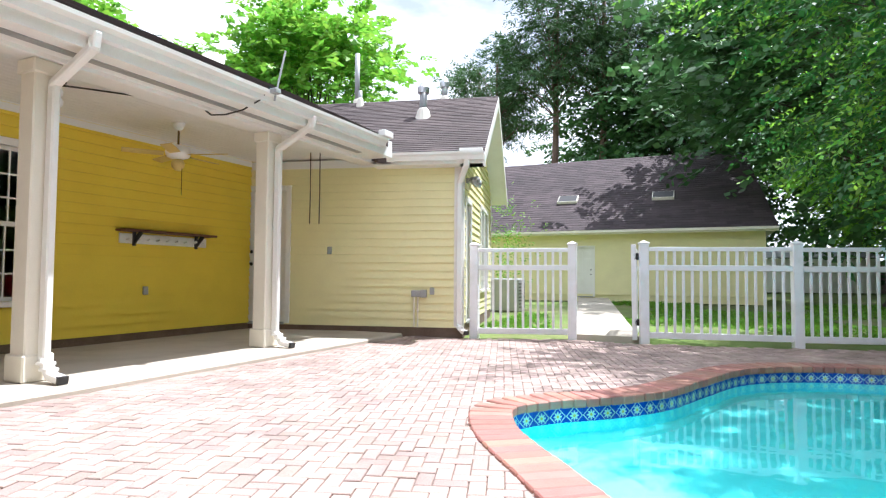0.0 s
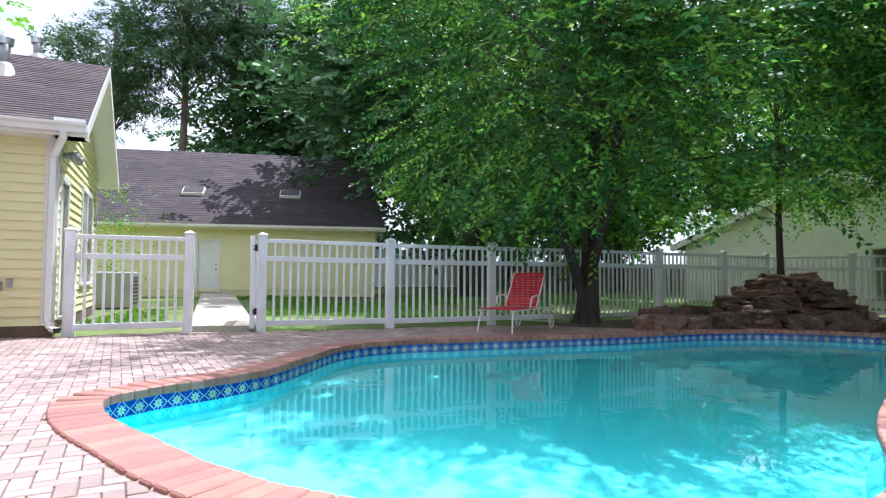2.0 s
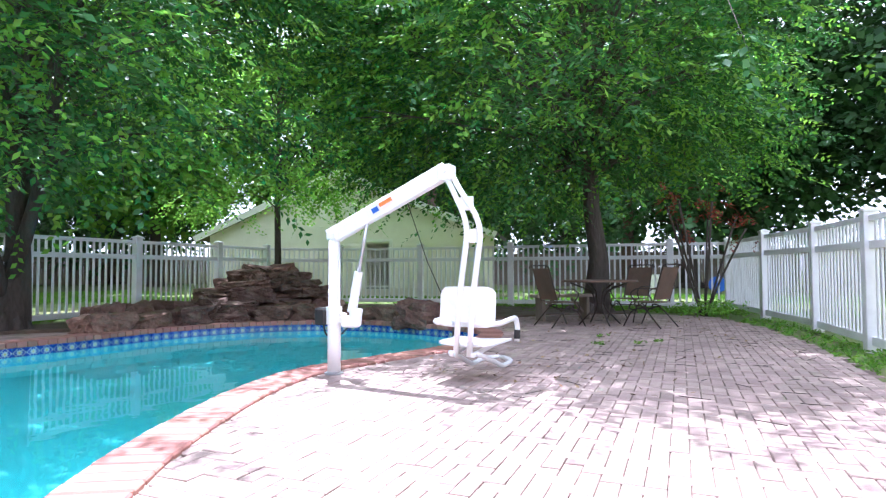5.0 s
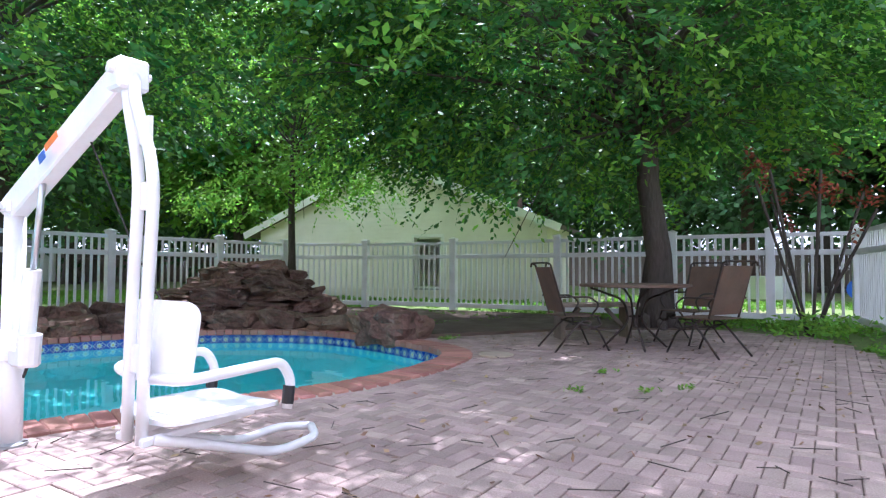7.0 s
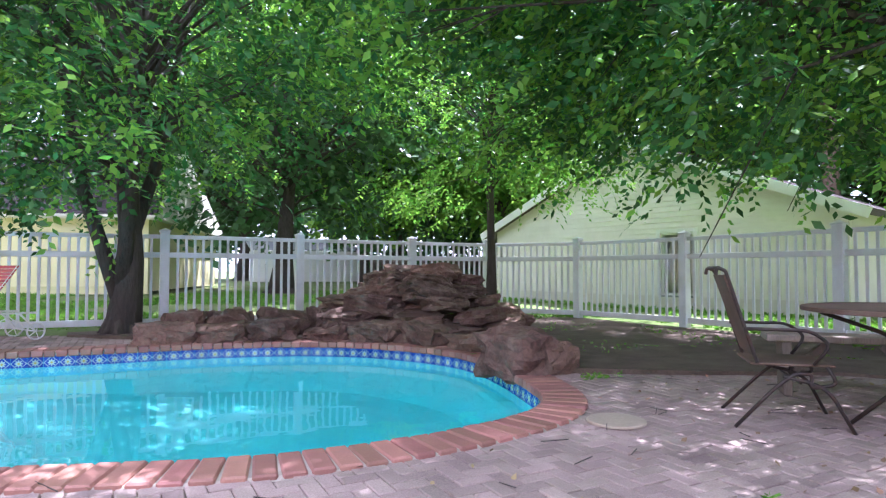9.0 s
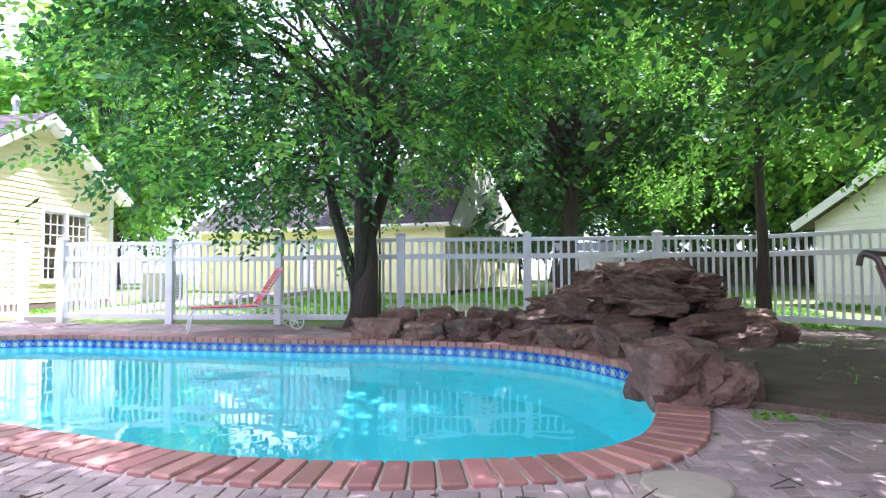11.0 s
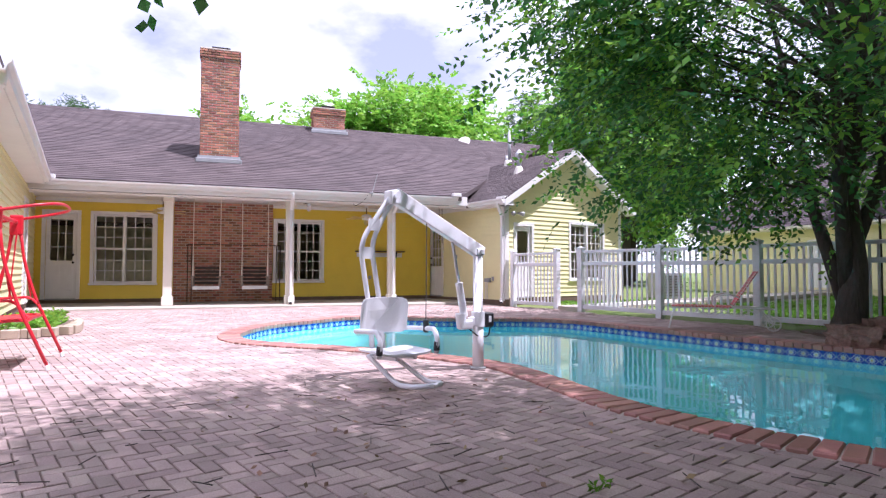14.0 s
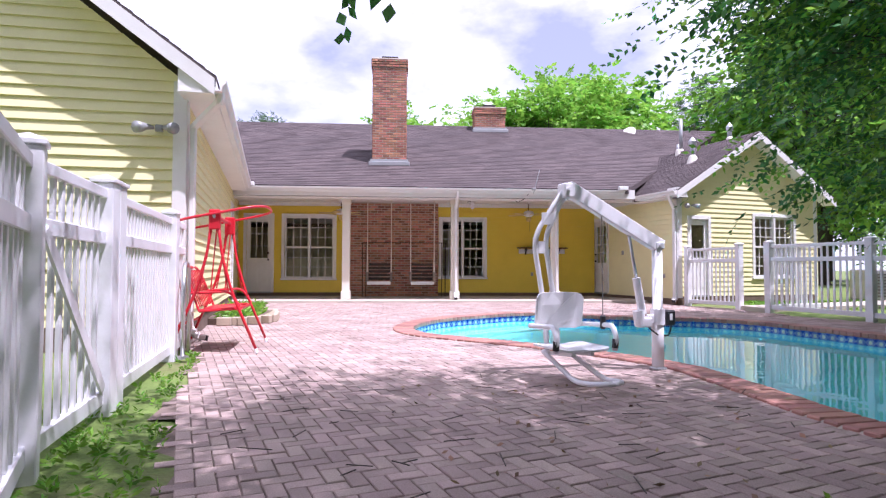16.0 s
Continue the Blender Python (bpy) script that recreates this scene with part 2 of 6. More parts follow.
def tile_material():
    """Glazed blue tile with a pale diamond line and a flower, drawn in the tile's own coordinates."""
    m = bpy.data.materials.new("blue_flower_tile")
    m.use_nodes = True
    n, l = m.node_tree.nodes, m.node_tree.links
    b = n["Principled BSDF"]
    b.inputs["Roughness"].default_value = 0.15
    co, sep = n.new("ShaderNodeTexCoord"), n.new("ShaderNodeSeparateXYZ")
    l.new(co.outputs["Object"], sep.inputs["Vector"])

    def calc(op, a, c=None):
        k = n.new("ShaderNodeMath")
        k.operation = op
        for i, v in enumerate((a, c)):
            if v is None:
                continue
            if isinstance(v, float):
                k.inputs[i].default_value = v
            else:
                l.new(v, k.inputs[i])
        return k.outputs[0]

    u, v = calc("DIVIDE", sep.outputs["X"], 0.075), calc("DIVIDE", sep.outputs["Z"], 0.075)
    au, av = calc("ABSOLUTE", u), calc("ABSOLUTE", v)
    line = calc("LESS_THAN", calc("ABSOLUTE", calc("SUBTRACT", calc("ADD", au, av), 0.93)), 0.06)
    radius = calc("SQRT", calc("ADD", calc("MULTIPLY", u, u), calc("MULTIPLY", v, v)))
    petal = calc("ADD", calc("MULTIPLY", calc("COSINE", calc("MULTIPLY", calc("ARCTAN2", v, u), 8.0)), 0.12), 0.42)
    flower = calc("LESS_THAN", radius, petal)
    eye = calc("LESS_THAN", radius, 0.15)
    corner = calc("GREATER_THAN", calc("ADD", au, av), 1.72)
    pale = calc("MAXIMUM", calc("MAXIMUM", line, flower), corner)
    m1, m2, rnd, hs = n.new("ShaderNodeMix"), n.new("ShaderNodeMix"), n.new("ShaderNodeObjectInfo"), n.new("ShaderNodeHueSaturation")
    m1.data_type = m2.data_type = "RGBA"
    m1.inputs["A"].default_value, m1.inputs["B"].default_value = (0.008, 0.05, 0.36, 1), (0.42, 0.6, 0.56, 1)
    l.new(pale, m1.inputs["Factor"])
    l.new(m1.outputs["Result"], m2.inputs["A"])
    m2.inputs["B"].default_value = (0.45, 0.4, 0.08, 1)
    l.new(eye, m2.inputs["Factor"])
    l.new(m2.outputs["Result"], hs.inputs["Color"])
    rr = n.new("ShaderNodeMapRange")
    rr.inputs["To Min"].default_value, rr.inputs["To Max"].default_value = 0.8, 1.15
    l.new(rnd.outputs["Random"], rr.inputs["Value"])
    l.new(rr.outputs["Result"], hs.inputs["Value"])
    l.new(hs.outputs["Color"], b.inputs["Base Color"])
    return m


M_TILE = tile_material()


# ---- mesh helpers ----
class Shape:
    """Collects vertices and faces of one part."""

    def __init__(self):
        self.v, self.f = [], []

    def add(self, verts, faces):
        k = len(self.v)
        self.v += [tuple(p) for p in verts]
        self.f += [tuple(i + k for i in q) for q in faces]
        return self

    def box(self, x0, y0, z0, x1, y1, z1, m=None, c=0.0):
        """A box, its edges cut by c."""
        x0, x1, y0, y1, z0, z1 = min(x0, x1), max(x0, x1), min(y0, y1), max(y0, y1), min(z0, z1), max(z0, z1)
        if c <= 0:
            p = [(x, y, z) for z in (z0, z1) for x, y in ((x0, y0), (x1, y0), (x1, y1), (x0, y1))]
            f = [(3, 2, 1, 0), (4, 5, 6, 7), (0, 1, 5, 4), (1, 2, 6, 5), (2, 3, 7, 6), (3, 0, 4, 7)]
        else:
            c = min(c, (x1 - x0) * 0.45, (y1 - y0) * 0.45, (z1 - z0) * 0.45)
            ring = lambda i, z: [(x0 + i, y0 + c + 0 * i, z), (x0 + c, y0 + i, z), (x1 - c, y0 + i, z), (x1 - i, y0 + c, z), (x1 - i, y1 - c, z), (x1 - c, y1 - i, z), (x0 + c, y1 - i, z), (x0 + i, y1 - c, z)]
            flat = lambda z: [(x0 + c, y0 + c, z), (x1 - c, y0 + c, z), (x1 - c, y1 - c, z), (x0 + c, y1 - c, z)]
            p = flat(z0) + ring(0, z0 + c) + ring(0, z1 - c) + flat(z1)
            f = [(3, 2, 1, 0), (20, 21, 22, 23)]
            for i in range(8):
                j = (i + 1) % 8
                f.append((4 + i, 4 + j, 12 + j, 12 + i))
            for k, o in ((0, 4), (20, 12)):
                s = [(k, o + 1, o), (k, k + 1, o + 2, o + 1), (k + 1, o + 3, o + 2), (k + 1, k + 2, o + 4, o + 3), (k + 2, o + 5, o + 4), (k + 2, k + 3, o + 6, o + 5), (k + 3, o + 7, o + 6), (k + 3, k, o, o + 7)]
                f += s if k == 0 else [t[::-1] for t in s]
        if m is not None:
            p = [m @ Vector(q) for q in p]
        return self.add(p, f)

    def beam(self, a, b, w, h, c=0.0, up=(0, 0, 1)):
        """A square bar from a to b, w wide and h high."""
        a, b = Vector(a), Vector(b)
        x = (b - a).normalized()
        u = Vector(up)
        if abs(x.dot(u)) > 0.98:
            u = Vector((0, 1, 0))
        y = u.cross(x).normalized()
        z = x.cross(y)
        m = Matrix.Translation(a) @ Matrix((x, y, z)).transposed().to_4x4()
        return self.box(0, -w / 2, -h / 2, (b - a).length, w / 2, h / 2, m, c)

    def tube(self, pts, r, n=8, closed=False, caps=True):
        """A round bar along pts; r is one radius or one for each point."""
        pts = [Vector(p) for p in pts]
        k = len(pts)
        rs = r if isinstance(r, (list, tuple)) else [r] * k
        ref, verts, faces = None, [], []
        for i, p in enumerate(pts):
            a, b = pts[(i - 1) % k] if closed or i else p, pts[(i + 1) % k] if closed or i < k - 1 else p
            t = (b - a).normalized()
            if ref is None:
                ref = t.orthogonal().normalized()
            ref = (ref - t * ref.dot(t))
            ref = ref.normalized() if ref.length > 1e-6 else t.orthogonal().normalized()
            s = t.cross(ref)
            verts += [p + (ref * math.cos(2 * math.pi * j / n) + s * math.sin(2 * math.pi * j / n)) * rs[i] for j in range(n)]
        for i in range(k if closed else k - 1):
            i2 = (i + 1) % k
            faces += [(i * n + j, i * n + (j + 1) % n, i2 * n + (j + 1) % n, i2 * n + j) for j in range(n)]
        if caps and not closed:
            faces += [tuple(range(n))[::-1], tuple((k - 1) * n + j for j in range(n))]
        return self.add(verts, faces)

    def sweep(self, pts, w, h):
        """A flat bar along pts that lie in an upright plane or lie flat."""
        for a, b in zip(pts, pts[1:]):
            self.beam(a, b, w, h)
        return self

    def lathe(self, profile, n=16, at=(0, 0, 0)):
        verts, faces = [], []
        for r, z in profile:
            verts += [(at[0] + r * math.cos(2 * math.pi * j / n), at[1] + r * math.sin(2 * math.pi * j / n), at[2] + z) for j in range(n)]
        for i in range(len(profile) - 1):
            faces += [(i * n + j, i * n + (j + 1) % n, (i + 1) * n + (j + 1) % n, (i + 1) * n + j) for j in range(n)]
        faces += [tuple(range(n))[::-1], tuple((len(profile) - 1) * n + j for j in range(n))]
        return self.add(verts, faces)

    def plate(self, outline, z0, z1):
        """A flat plate with the outline (x, y) counter-clockwise."""
        k = len(outline)
        verts = [(x, y, z0) for x, y in outline] + [(x, y, z1) for x, y in outline]
        faces = [tuple(range(k))[::-1], tuple(range(k, 2 * k))] + [(i, (i + 1) % k, k + (i + 1) % k, k + i) for i in range(k)]
        return self.add(verts, faces)

    def slab(self, corners, thick):
        """A plate over four corners, thick downwards."""
        c = [Vector(p) for p in corners]
        d = Vector((0, 0, -thick))
        return self.add(c + [p + d for p in c], [(0, 1, 2, 3), (7, 6, 5, 4), (0, 4, 5, 1), (1, 5, 6, 2), (2, 6, 7, 3), (3, 7, 4, 0)])


P_MAIN, P_WING = Vector((-3.2, 3.9, 0)), Vector((-1.25, 7.76, 0))
WORLD = Matrix.Identity(4)
MAIN = Matrix.Translation(P_MAIN) @ pose(0, 0, 0, 0, 0, -7) @ Matrix.Translation(-P_MAIN)  # the porch and the house behind it
WING = Matrix.Translation(P_WING) @ pose(0, 0, 0, 0, 0, 9) @ Matrix.Translation(-P_WING)  # the wing with the side door
GARAGE = pose(1.417, -0.955, 0.06, 0, 0, -5.05) @ Matrix.Scale(0.81, 4) @ pose(-2.222, 0.78, 0)
here = WORLD


def mesh_of(name, s, mat, smooth=False):
    me = bpy.data.meshes.new(name)
    me.from_pydata(s.v, [], s.f)
    me.materials.append(mat)
    if smooth:
        me.polygons.foreach_set("use_smooth", [True] * len(me.polygons))
    me.update()
    return me


def part(name, s, mat, parent=None, label="", smooth=False):
    """Links one Shape as one mesh object, under parent when there is one."""
    ob = new(name, mesh_of(name, s, mat, smooth))
    ob.parent = parent
    if parent is None:
        ob.matrix_basis = here.copy()
    if label:
        ob["label"] = label
    return ob


def piece(name, me, m, parent):
    """One more object on shared mesh data."""
    ob = new(name, me)
    ob.parent = parent
    ob.matrix_basis = m
    return ob


def thing(name, label, category, at=(0, 0, 0), turn=0.0, group="", kind=""):
    ob = new(name)
    ob.matrix_basis = here @ pose(*at, 0, 0, turn)
    return tagged(ob, label, category, group, kind)


def smooth_curve(pts, step=0.12, closed=True):
    """Points at even steps on a Catmull-Rom curve."""
    k, out = len(pts), []
    for i in range(k if closed else k - 1):
        p = [Vector((*pts[(i + j) % k if closed else min(max(i + j, 0), k - 1)][:2], 0)) for j in (-1, 0, 1, 2)]
        for q in range(24):
            t = q / 24
            out.append(0.5 * ((2 * p[1]) + (p[2] - p[0]) * t + (2 * p[0] - 5 * p[1] + 4 * p[2] - p[3]) * t * t + (3 * p[1] - p[0] - 3 * p[2] + p[3]) * t ** 3))
    out.append(out[0] if closed else Vector((*pts[-1][:2], 0)))
    length = [0.0]
    for a, b in zip(out, out[1:]):
        length.append(length[-1] + (b - a).length)
    count = round(length[-1] / step)
    res, j = [], 0
    for i in range(count if closed else count + 1):
        d = length[-1] * i / count
        while j < len(out) - 2 and length[j + 1] < d:
            j += 1
        f = (d - length[j]) / max(length[j + 1] - length[j], 1e-9)
        res.append(out[j].lerp(out[j + 1], f))
    return res


def inside(x, y, poly):
    r, j = False, len(poly) - 1
    for i in range(len(poly)):
        (xi, yi), (xj, yj) = poly[i][:2], poly[j][:2]
        if (yi > y) != (yj > y) and x < (xj - xi) * (y - yi) / (yj - yi) + xi:
            r = not r
        j = i
    return r


def grade(x, y):
    """Height of the deck and lawn: it rises a little to the house, the fences and the far buildings."""
    h = 0.05 * min(max((0.6 - x) / 3.0, 0), 1)
    h = max(h, 0.06 * min(max((y - 7.4) / 1.2, 0), 1) if x < 2 else 0.03 * min(max((y - 7.6) / 1.2, 0), 1))
    h = max(h, 0.03 * min(max((x - 11.5) / 3.0, 0), 1))
    return h + 0.11 * min(max((y - 12) / 10, 0), 1)


# ---- ground, deck and pool ----
POOL = [(0.55, 3.0), (0.72, 2.6), (1.03, 2.1), (1.35, 1.6), (1.8, 1.12), (2.55, 0.68), (3.3, 0.48), (3.95, 0.58), (4.5, 0.98), (5.0, 1.42), (5.6, 1.85), (6.3, 2.27),
        (7.1, 2.55), (8.0, 2.5), (8.9, 2.4), (9.6, 2.48), (10.2, 2.68), (10.65, 2.95), (10.9, 3.35), (11.0, 4.0), (11.03, 4.8), (10.95, 5.5), (10.6, 6.1), (10.0, 6.65),
        (9.2, 6.95), (8.2, 7.0), (7.2, 6.85), (6.3, 6.75), (5.2, 6.68), (4.2, 6.62), (3.15, 6.5), (2.42, 6.05), (1.95, 5.2), (1.6, 4.5), (1.2, 4.05), (0.75, 3.7), (0.5, 3.38)]
RIM = smooth_curve(POOL, 0.12)
RIM2 = [(p.x, p.y) for p in RIM]
if sum((a[0] * b[1] - b[0] * a[1]) for a, b in zip(RIM2, RIM2[1:] + RIM2[:1])) < 0:
    RIM.reverse(), RIM2.reverse()
NR = len(RIM)
OUT = []
for i in range(NR):
    d = (RIM[(i + 1) % NR] - RIM[i - 1]).normalized()
    OUT.append(Vector((d.y, -d.x, 0)))


def ring_at(off):
    return [(p.x + o.x * off, p.y + o.y * off) for p, o in zip(RIM, OUT)]


WIDE = ring_at(0.27)
DECK = [(-3.6, -3.4), (4.95, -2.3), (5.6, -2.0), (7.9, -1.75), (9.8, -1.3), (11.6, -0.8), (13.2, -0.2), (14.8, 0.8), (14.9, 2.2), (13.6, 3.5), (12.4, 3.9), (11.6, 4.2), (11.3, 5.2), (11.1, 6.4),
        (9.8, 7.4), (8.3, 7.7), (7.4, 8.1), (5.3, 8.55), (3.4, 8.3), (1.4, 8.0), (0.3, 8.15), (-1.3, 7.75), (-2.0, 7.62), (-2.4, 6.4)]
WATER_Z = -0.155

s = Shape()
EDGES = [-900, -300, -120, -60, -40] + [-30 + 0.5 * k for k in range(141)] + [55, 90, 150, 400, 900]
idx = {}
near_pool = ring_at(0.12)
for j, y in enumerate(EDGES):
    for i, x in enumerate(EDGES):
        idx[i, j] = len(s.v)
        bump_z = 0.0 if inside(x, y, DECK) else 0.025 * noise.noise((x * 0.7, y * 0.7, 0.3))
        s.v.append((x, y, grade(x, y) + bump_z - (0.04 if inside(x, y, DECK) else 0.012)))
for j in range(len(EDGES) - 1):
    for i in range(len(EDGES) - 1):
        xs, ys = (EDGES[i], EDGES[i + 1]), (EDGES[j], EDGES[j + 1])
        if xs[0] > 0 and xs[1] < 12 and ys[0] > -1 and ys[1] < 8.5 and any(inside(a, b, near_pool) for a in xs for b in ys):
            continue
        s.f.append((idx[i, j], idx[i + 1, j], idx[i + 1, j + 1], idx[i, j + 1]))
tagged(part("ground", s, M_GRASS), "patchy green lawn with bare dry soil", "ground", kind="structure")

pavement = thing("pavement", "pinkish brown brick paver deck in herringbone pattern, sun-bleached and stained", "pavement", kind="structure")
s = Shape()
step = 0.2
for i in range(int(19.2 / step)):
    for j in range(int(12.4 / step)):
        x, y = -3.8 + i * step, -3.6 + j * step
        c = [(x, y), (x + step, y), (x + step, y + step), (x, y + step)]
        if inside(x + step / 2, y + step / 2, DECK) and not any(inside(a, b, RIM2) for a, b in c):
            s.add([(a, b, grade(a, b) - 0.012) for a, b in c], [(0, 1, 2, 3)])
part("joint_bed", s, M_JOINT, pavement, "dark sandy joints between pavers")
s = Shape()
ring2 = ring_at(0.5)
s.add([(p[0], p[1], 0.006) for p in ring_at(-0.012)] + [(p[0], p[1], 0.006) for p in ring_at(0.262)] + [(p[0], p[1], grade(*p) - 0.02) for p in ring_at(0.29)] + [(p[0], p[1], grade(*p) - 0.02) for p in ring2],
      [(k * NR + i, k * NR + NR + i, k * NR + NR + (i + 1) % NR, k * NR + (i + 1) % NR) for k in range(3) for i in range(NR)])
part("coping_bed", s, M_MORTAR, pavement, "pale mortar bed")

# pool shell: straight wall, then a floor that deepens from the steps
pool = thing("swimming_pool", "freeform swimming pool with turquoise water, blue flower tile band and red brick coping", "swimming pool", kind="structure")


def depth(x, y):
    d = 0.75 + 1.25 * min(max((x - 3.4) / 5.0, 0), 1)
    return d


s = Shape()
rows = [(0.0, -0.02), (0.0, -0.5), (-0.08, -0.64), (-0.14, -2.3)]
for off, z in rows:
    s.v += [(p.x + o.x * off, p.y + o.y * off, z) for p, o in zip(RIM, OUT)]
for k in range(len(rows) - 1):
    s.f += [(k * NR + (i + 1) % NR, k * NR + i, (k + 1) * NR + i, (k + 1) * NR + (i + 1) % NR) for i in range(NR)]
part("pool_shell", s, M_PLASTER, pool, "smooth aqua plaster pool wall")
s = Shape()
for i in range(48):
    for j in range(32):
        x, y = 0.1 + i * 0.25, 0.2 + j * 0.25
        c = [(x, y), (x + 0.25, y), (x + 0.25, y + 0.25), (x, y + 0.25)]
        if any(inside(a, b, RIM2) for a, b in c):
            s.add([(a, b, -depth(a, b)) for a, b in c], [(0, 1, 2, 3)])
part("pool_floor", s, M_PLASTER, pool, "smooth aqua plaster pool floor")
first = next(i for i in range(NR) if RIM[i].x > 3.1 and RIM[i].y > 3.5)
order = [(first + i) % NR for i in range(NR)]
arc_ids = [i for i in order if RIM[i].x < 3.4 and 0.6 < RIM[i].y < 3.1]
for off, top in ((0.32, -0.3), (0.68, -0.46), (1.05, -0.62)):
    s = Shape()
    inner = [(RIM[i].x - OUT[i].x * off, RIM[i].y - OUT[i].y * off) for i in arc_ids]
    outer = [(RIM[i].x - OUT[i].x * (off - 0.45), RIM[i].y - OUT[i].y * (off - 0.45)) for i in arc_ids]
    s.plate(outer + inner[::-1], -1.6, top)
    part("pool_step", s, M_PLASTER, pool)
s = Shape()
s.add([(p[0], p[1], WATER_Z) for p in ring_at(0.004)], [tuple(range(NR))])
water = tagged(part("water", s, M_WATER), "clear turquoise pool water, nearly still", "water", kind="structure")
water.visible_shadow = False

# ---- walls ----
EXPOSE = 0.125


def wall_frame(p0, p1):
    a, b = Vector((*p0, 0)), Vector((*p1, 0))
    x = (b - a).normalized()
    return here @ Matrix.Translation(a) @ Matrix((x, Vector((-x.y, x.x, 0)), Vector((0, 0, 1)))).transposed().to_4x4(), (b - a).length


def clipped(a, b, z0, z1, holes):
    spans = [(a, b)]
    for h0, h1, hz0, hz1 in holes:
        if hz0 < z1 - 0.01 and hz1 > z0 + 0.01:
            spans = [q for u, v in spans for q in ((u, min(v, h0)), (max(u, h1), v)) if q[1] - q[0] > 0.02]
    return spans


def siding_wall(name, p0, p1, z0, z1, mat, label, holes=(), peak=None, expose=EXPOSE, top=None):
    """A framed wall with lap boards on its right-hand side. holes: (u0, u1, z0, z1); peak: (u, z) of a gable."""
    m, length = wall_frame(p0, p1)
    w = thing(name, label, "wall", kind="structure")
    w.matrix_basis = m
    s = Shape()
    cuts = sorted({z0, z1, *[q for h in holes for q in h[2:] if z0 < q < z1]})
    for a, b in zip(cuts, cuts[1:]):
        for u, v in clipped(0, length, a, b, holes):
            s.box(u, 0.0, a, v, 0.15, b)
    if peak:
        s.add([(0, 0, z1), (length, 0, z1), (peak[0], 0, peak[1]), (0, 0.15, z1), (length, 0.15, z1), (peak[0], 0.15, peak[1])], [(0, 1, 2), (5, 4, 3), (0, 3, 4, 1), (1, 4, 5, 2), (2, 5, 3, 0)])
    part("wall_core", s, mat, w)
    z, rise = z0, (peak[1] if peak else z1)
    while z < rise - 0.03:
        zt = min(z + expose, rise)
        a, b = 0.0, length
        if peak and z > z1:
            f = (z - z1) / (peak[1] - z1)
            a, b = peak[0] * f, length + (peak[0] - length) * f
        for u, v in clipped(a, b, z, zt, holes):
            s = Shape()
            e = [0.0, 0.0]
            if peak and z >= z1:
                f2 = (zt - z1) / (peak[1] - z1)
                e = [max(0, peak[0] * f2 - u), max(0, v - (length + (peak[0] - length) * f2))]
            s.add([(u, -0.032, z), (v, -0.032, z), (v, -0.001, z), (u, -0.001, z), (u + e[0], -0.006, zt + 0.012), (v - e[1], -0.006, zt + 0.012), (v - e[1], -0.001, zt + 0.012), (u + e[0], -0.001, zt + 0.012)],
                  [(3, 2, 1, 0), (4, 5, 6, 7), (0, 1, 5, 4), (1, 2, 6, 5), (2, 3, 7, 6), (3, 0, 4, 7)])
            part("siding_board", s, mat, w)
        z += expose
    return w, m


def window_unit(name, m, u0, u1, z0, z1, cols, rows, label, sashes=1):
    """A double-hung window set in a wall frame m: casing, sill, sashes, bars and panes."""
    w = thing(name, label, "window", kind="structure")
    w.matrix_basis = m
    c = 0.085
    s = Shape()
    s.box(u0 - c, -0.045, z0 - 0.02, u0, 0.1, z1 + c, c=0.006).box(u1, -0.045, z0 - 0.02, u1 + c, 0.1, z1 + c, c=0.006).box(u0, -0.045, z1, u1, 0.1, z1 + c, c=0.006)
    part("window_frame", s, M_WHITE, w)
    part("window_sill", Shape().box(u0 - c - 0.02, -0.075, z0 - 0.06, u1 + c + 0.02, 0.1, z0, c=0.008), M_WHITE, w)
    du = (u1 - u0) / sashes
    for k in range(sashes):
        a, b = u0 + k * du, u0 + (k + 1) * du
        if k:
            part("mullion", Shape().box(a - 0.035, -0.035, z0, a + 0.035, 0.1, z1, c=0.005), M_WHITE, w)
        zm = (z0 + z1) / 2
        for lo, hi, y in ((z0, zm + 0.02, 0.055), (zm - 0.02, z1, 0.015)):
            s = Shape()
            f = 0.045
            s.box(a, y, lo, a + f, y + 0.035, hi).box(b - f, y, lo, b, y + 0.035, hi).box(a + f, y, lo, b - f, y + 0.035, lo + f).box(a + f, y, hi - f, b - f, y + 0.035, hi)
            for i in range(1, cols):
                x = a + f + (b - a - 2 * f) * i / cols
                s.box(x - 0.009, y + 0.006, lo + f, x + 0.009, y + 0.03, hi - f)
            for i in range(1, rows):
                z = lo + f + (hi - lo - 2 * f) * i / rows
                s.box(a + f, y + 0.007, z - 0.009, b - f, y + 0.029, z + 0.009)
            sash = part("sash", s, M_WHITE, w)
            g = part("pane", Shape().box(a + f, y + 0.015, lo + f, b - f, y + 0.02, hi - f), M_GLASS, sash)
            g.visible_shadow = False
    return w


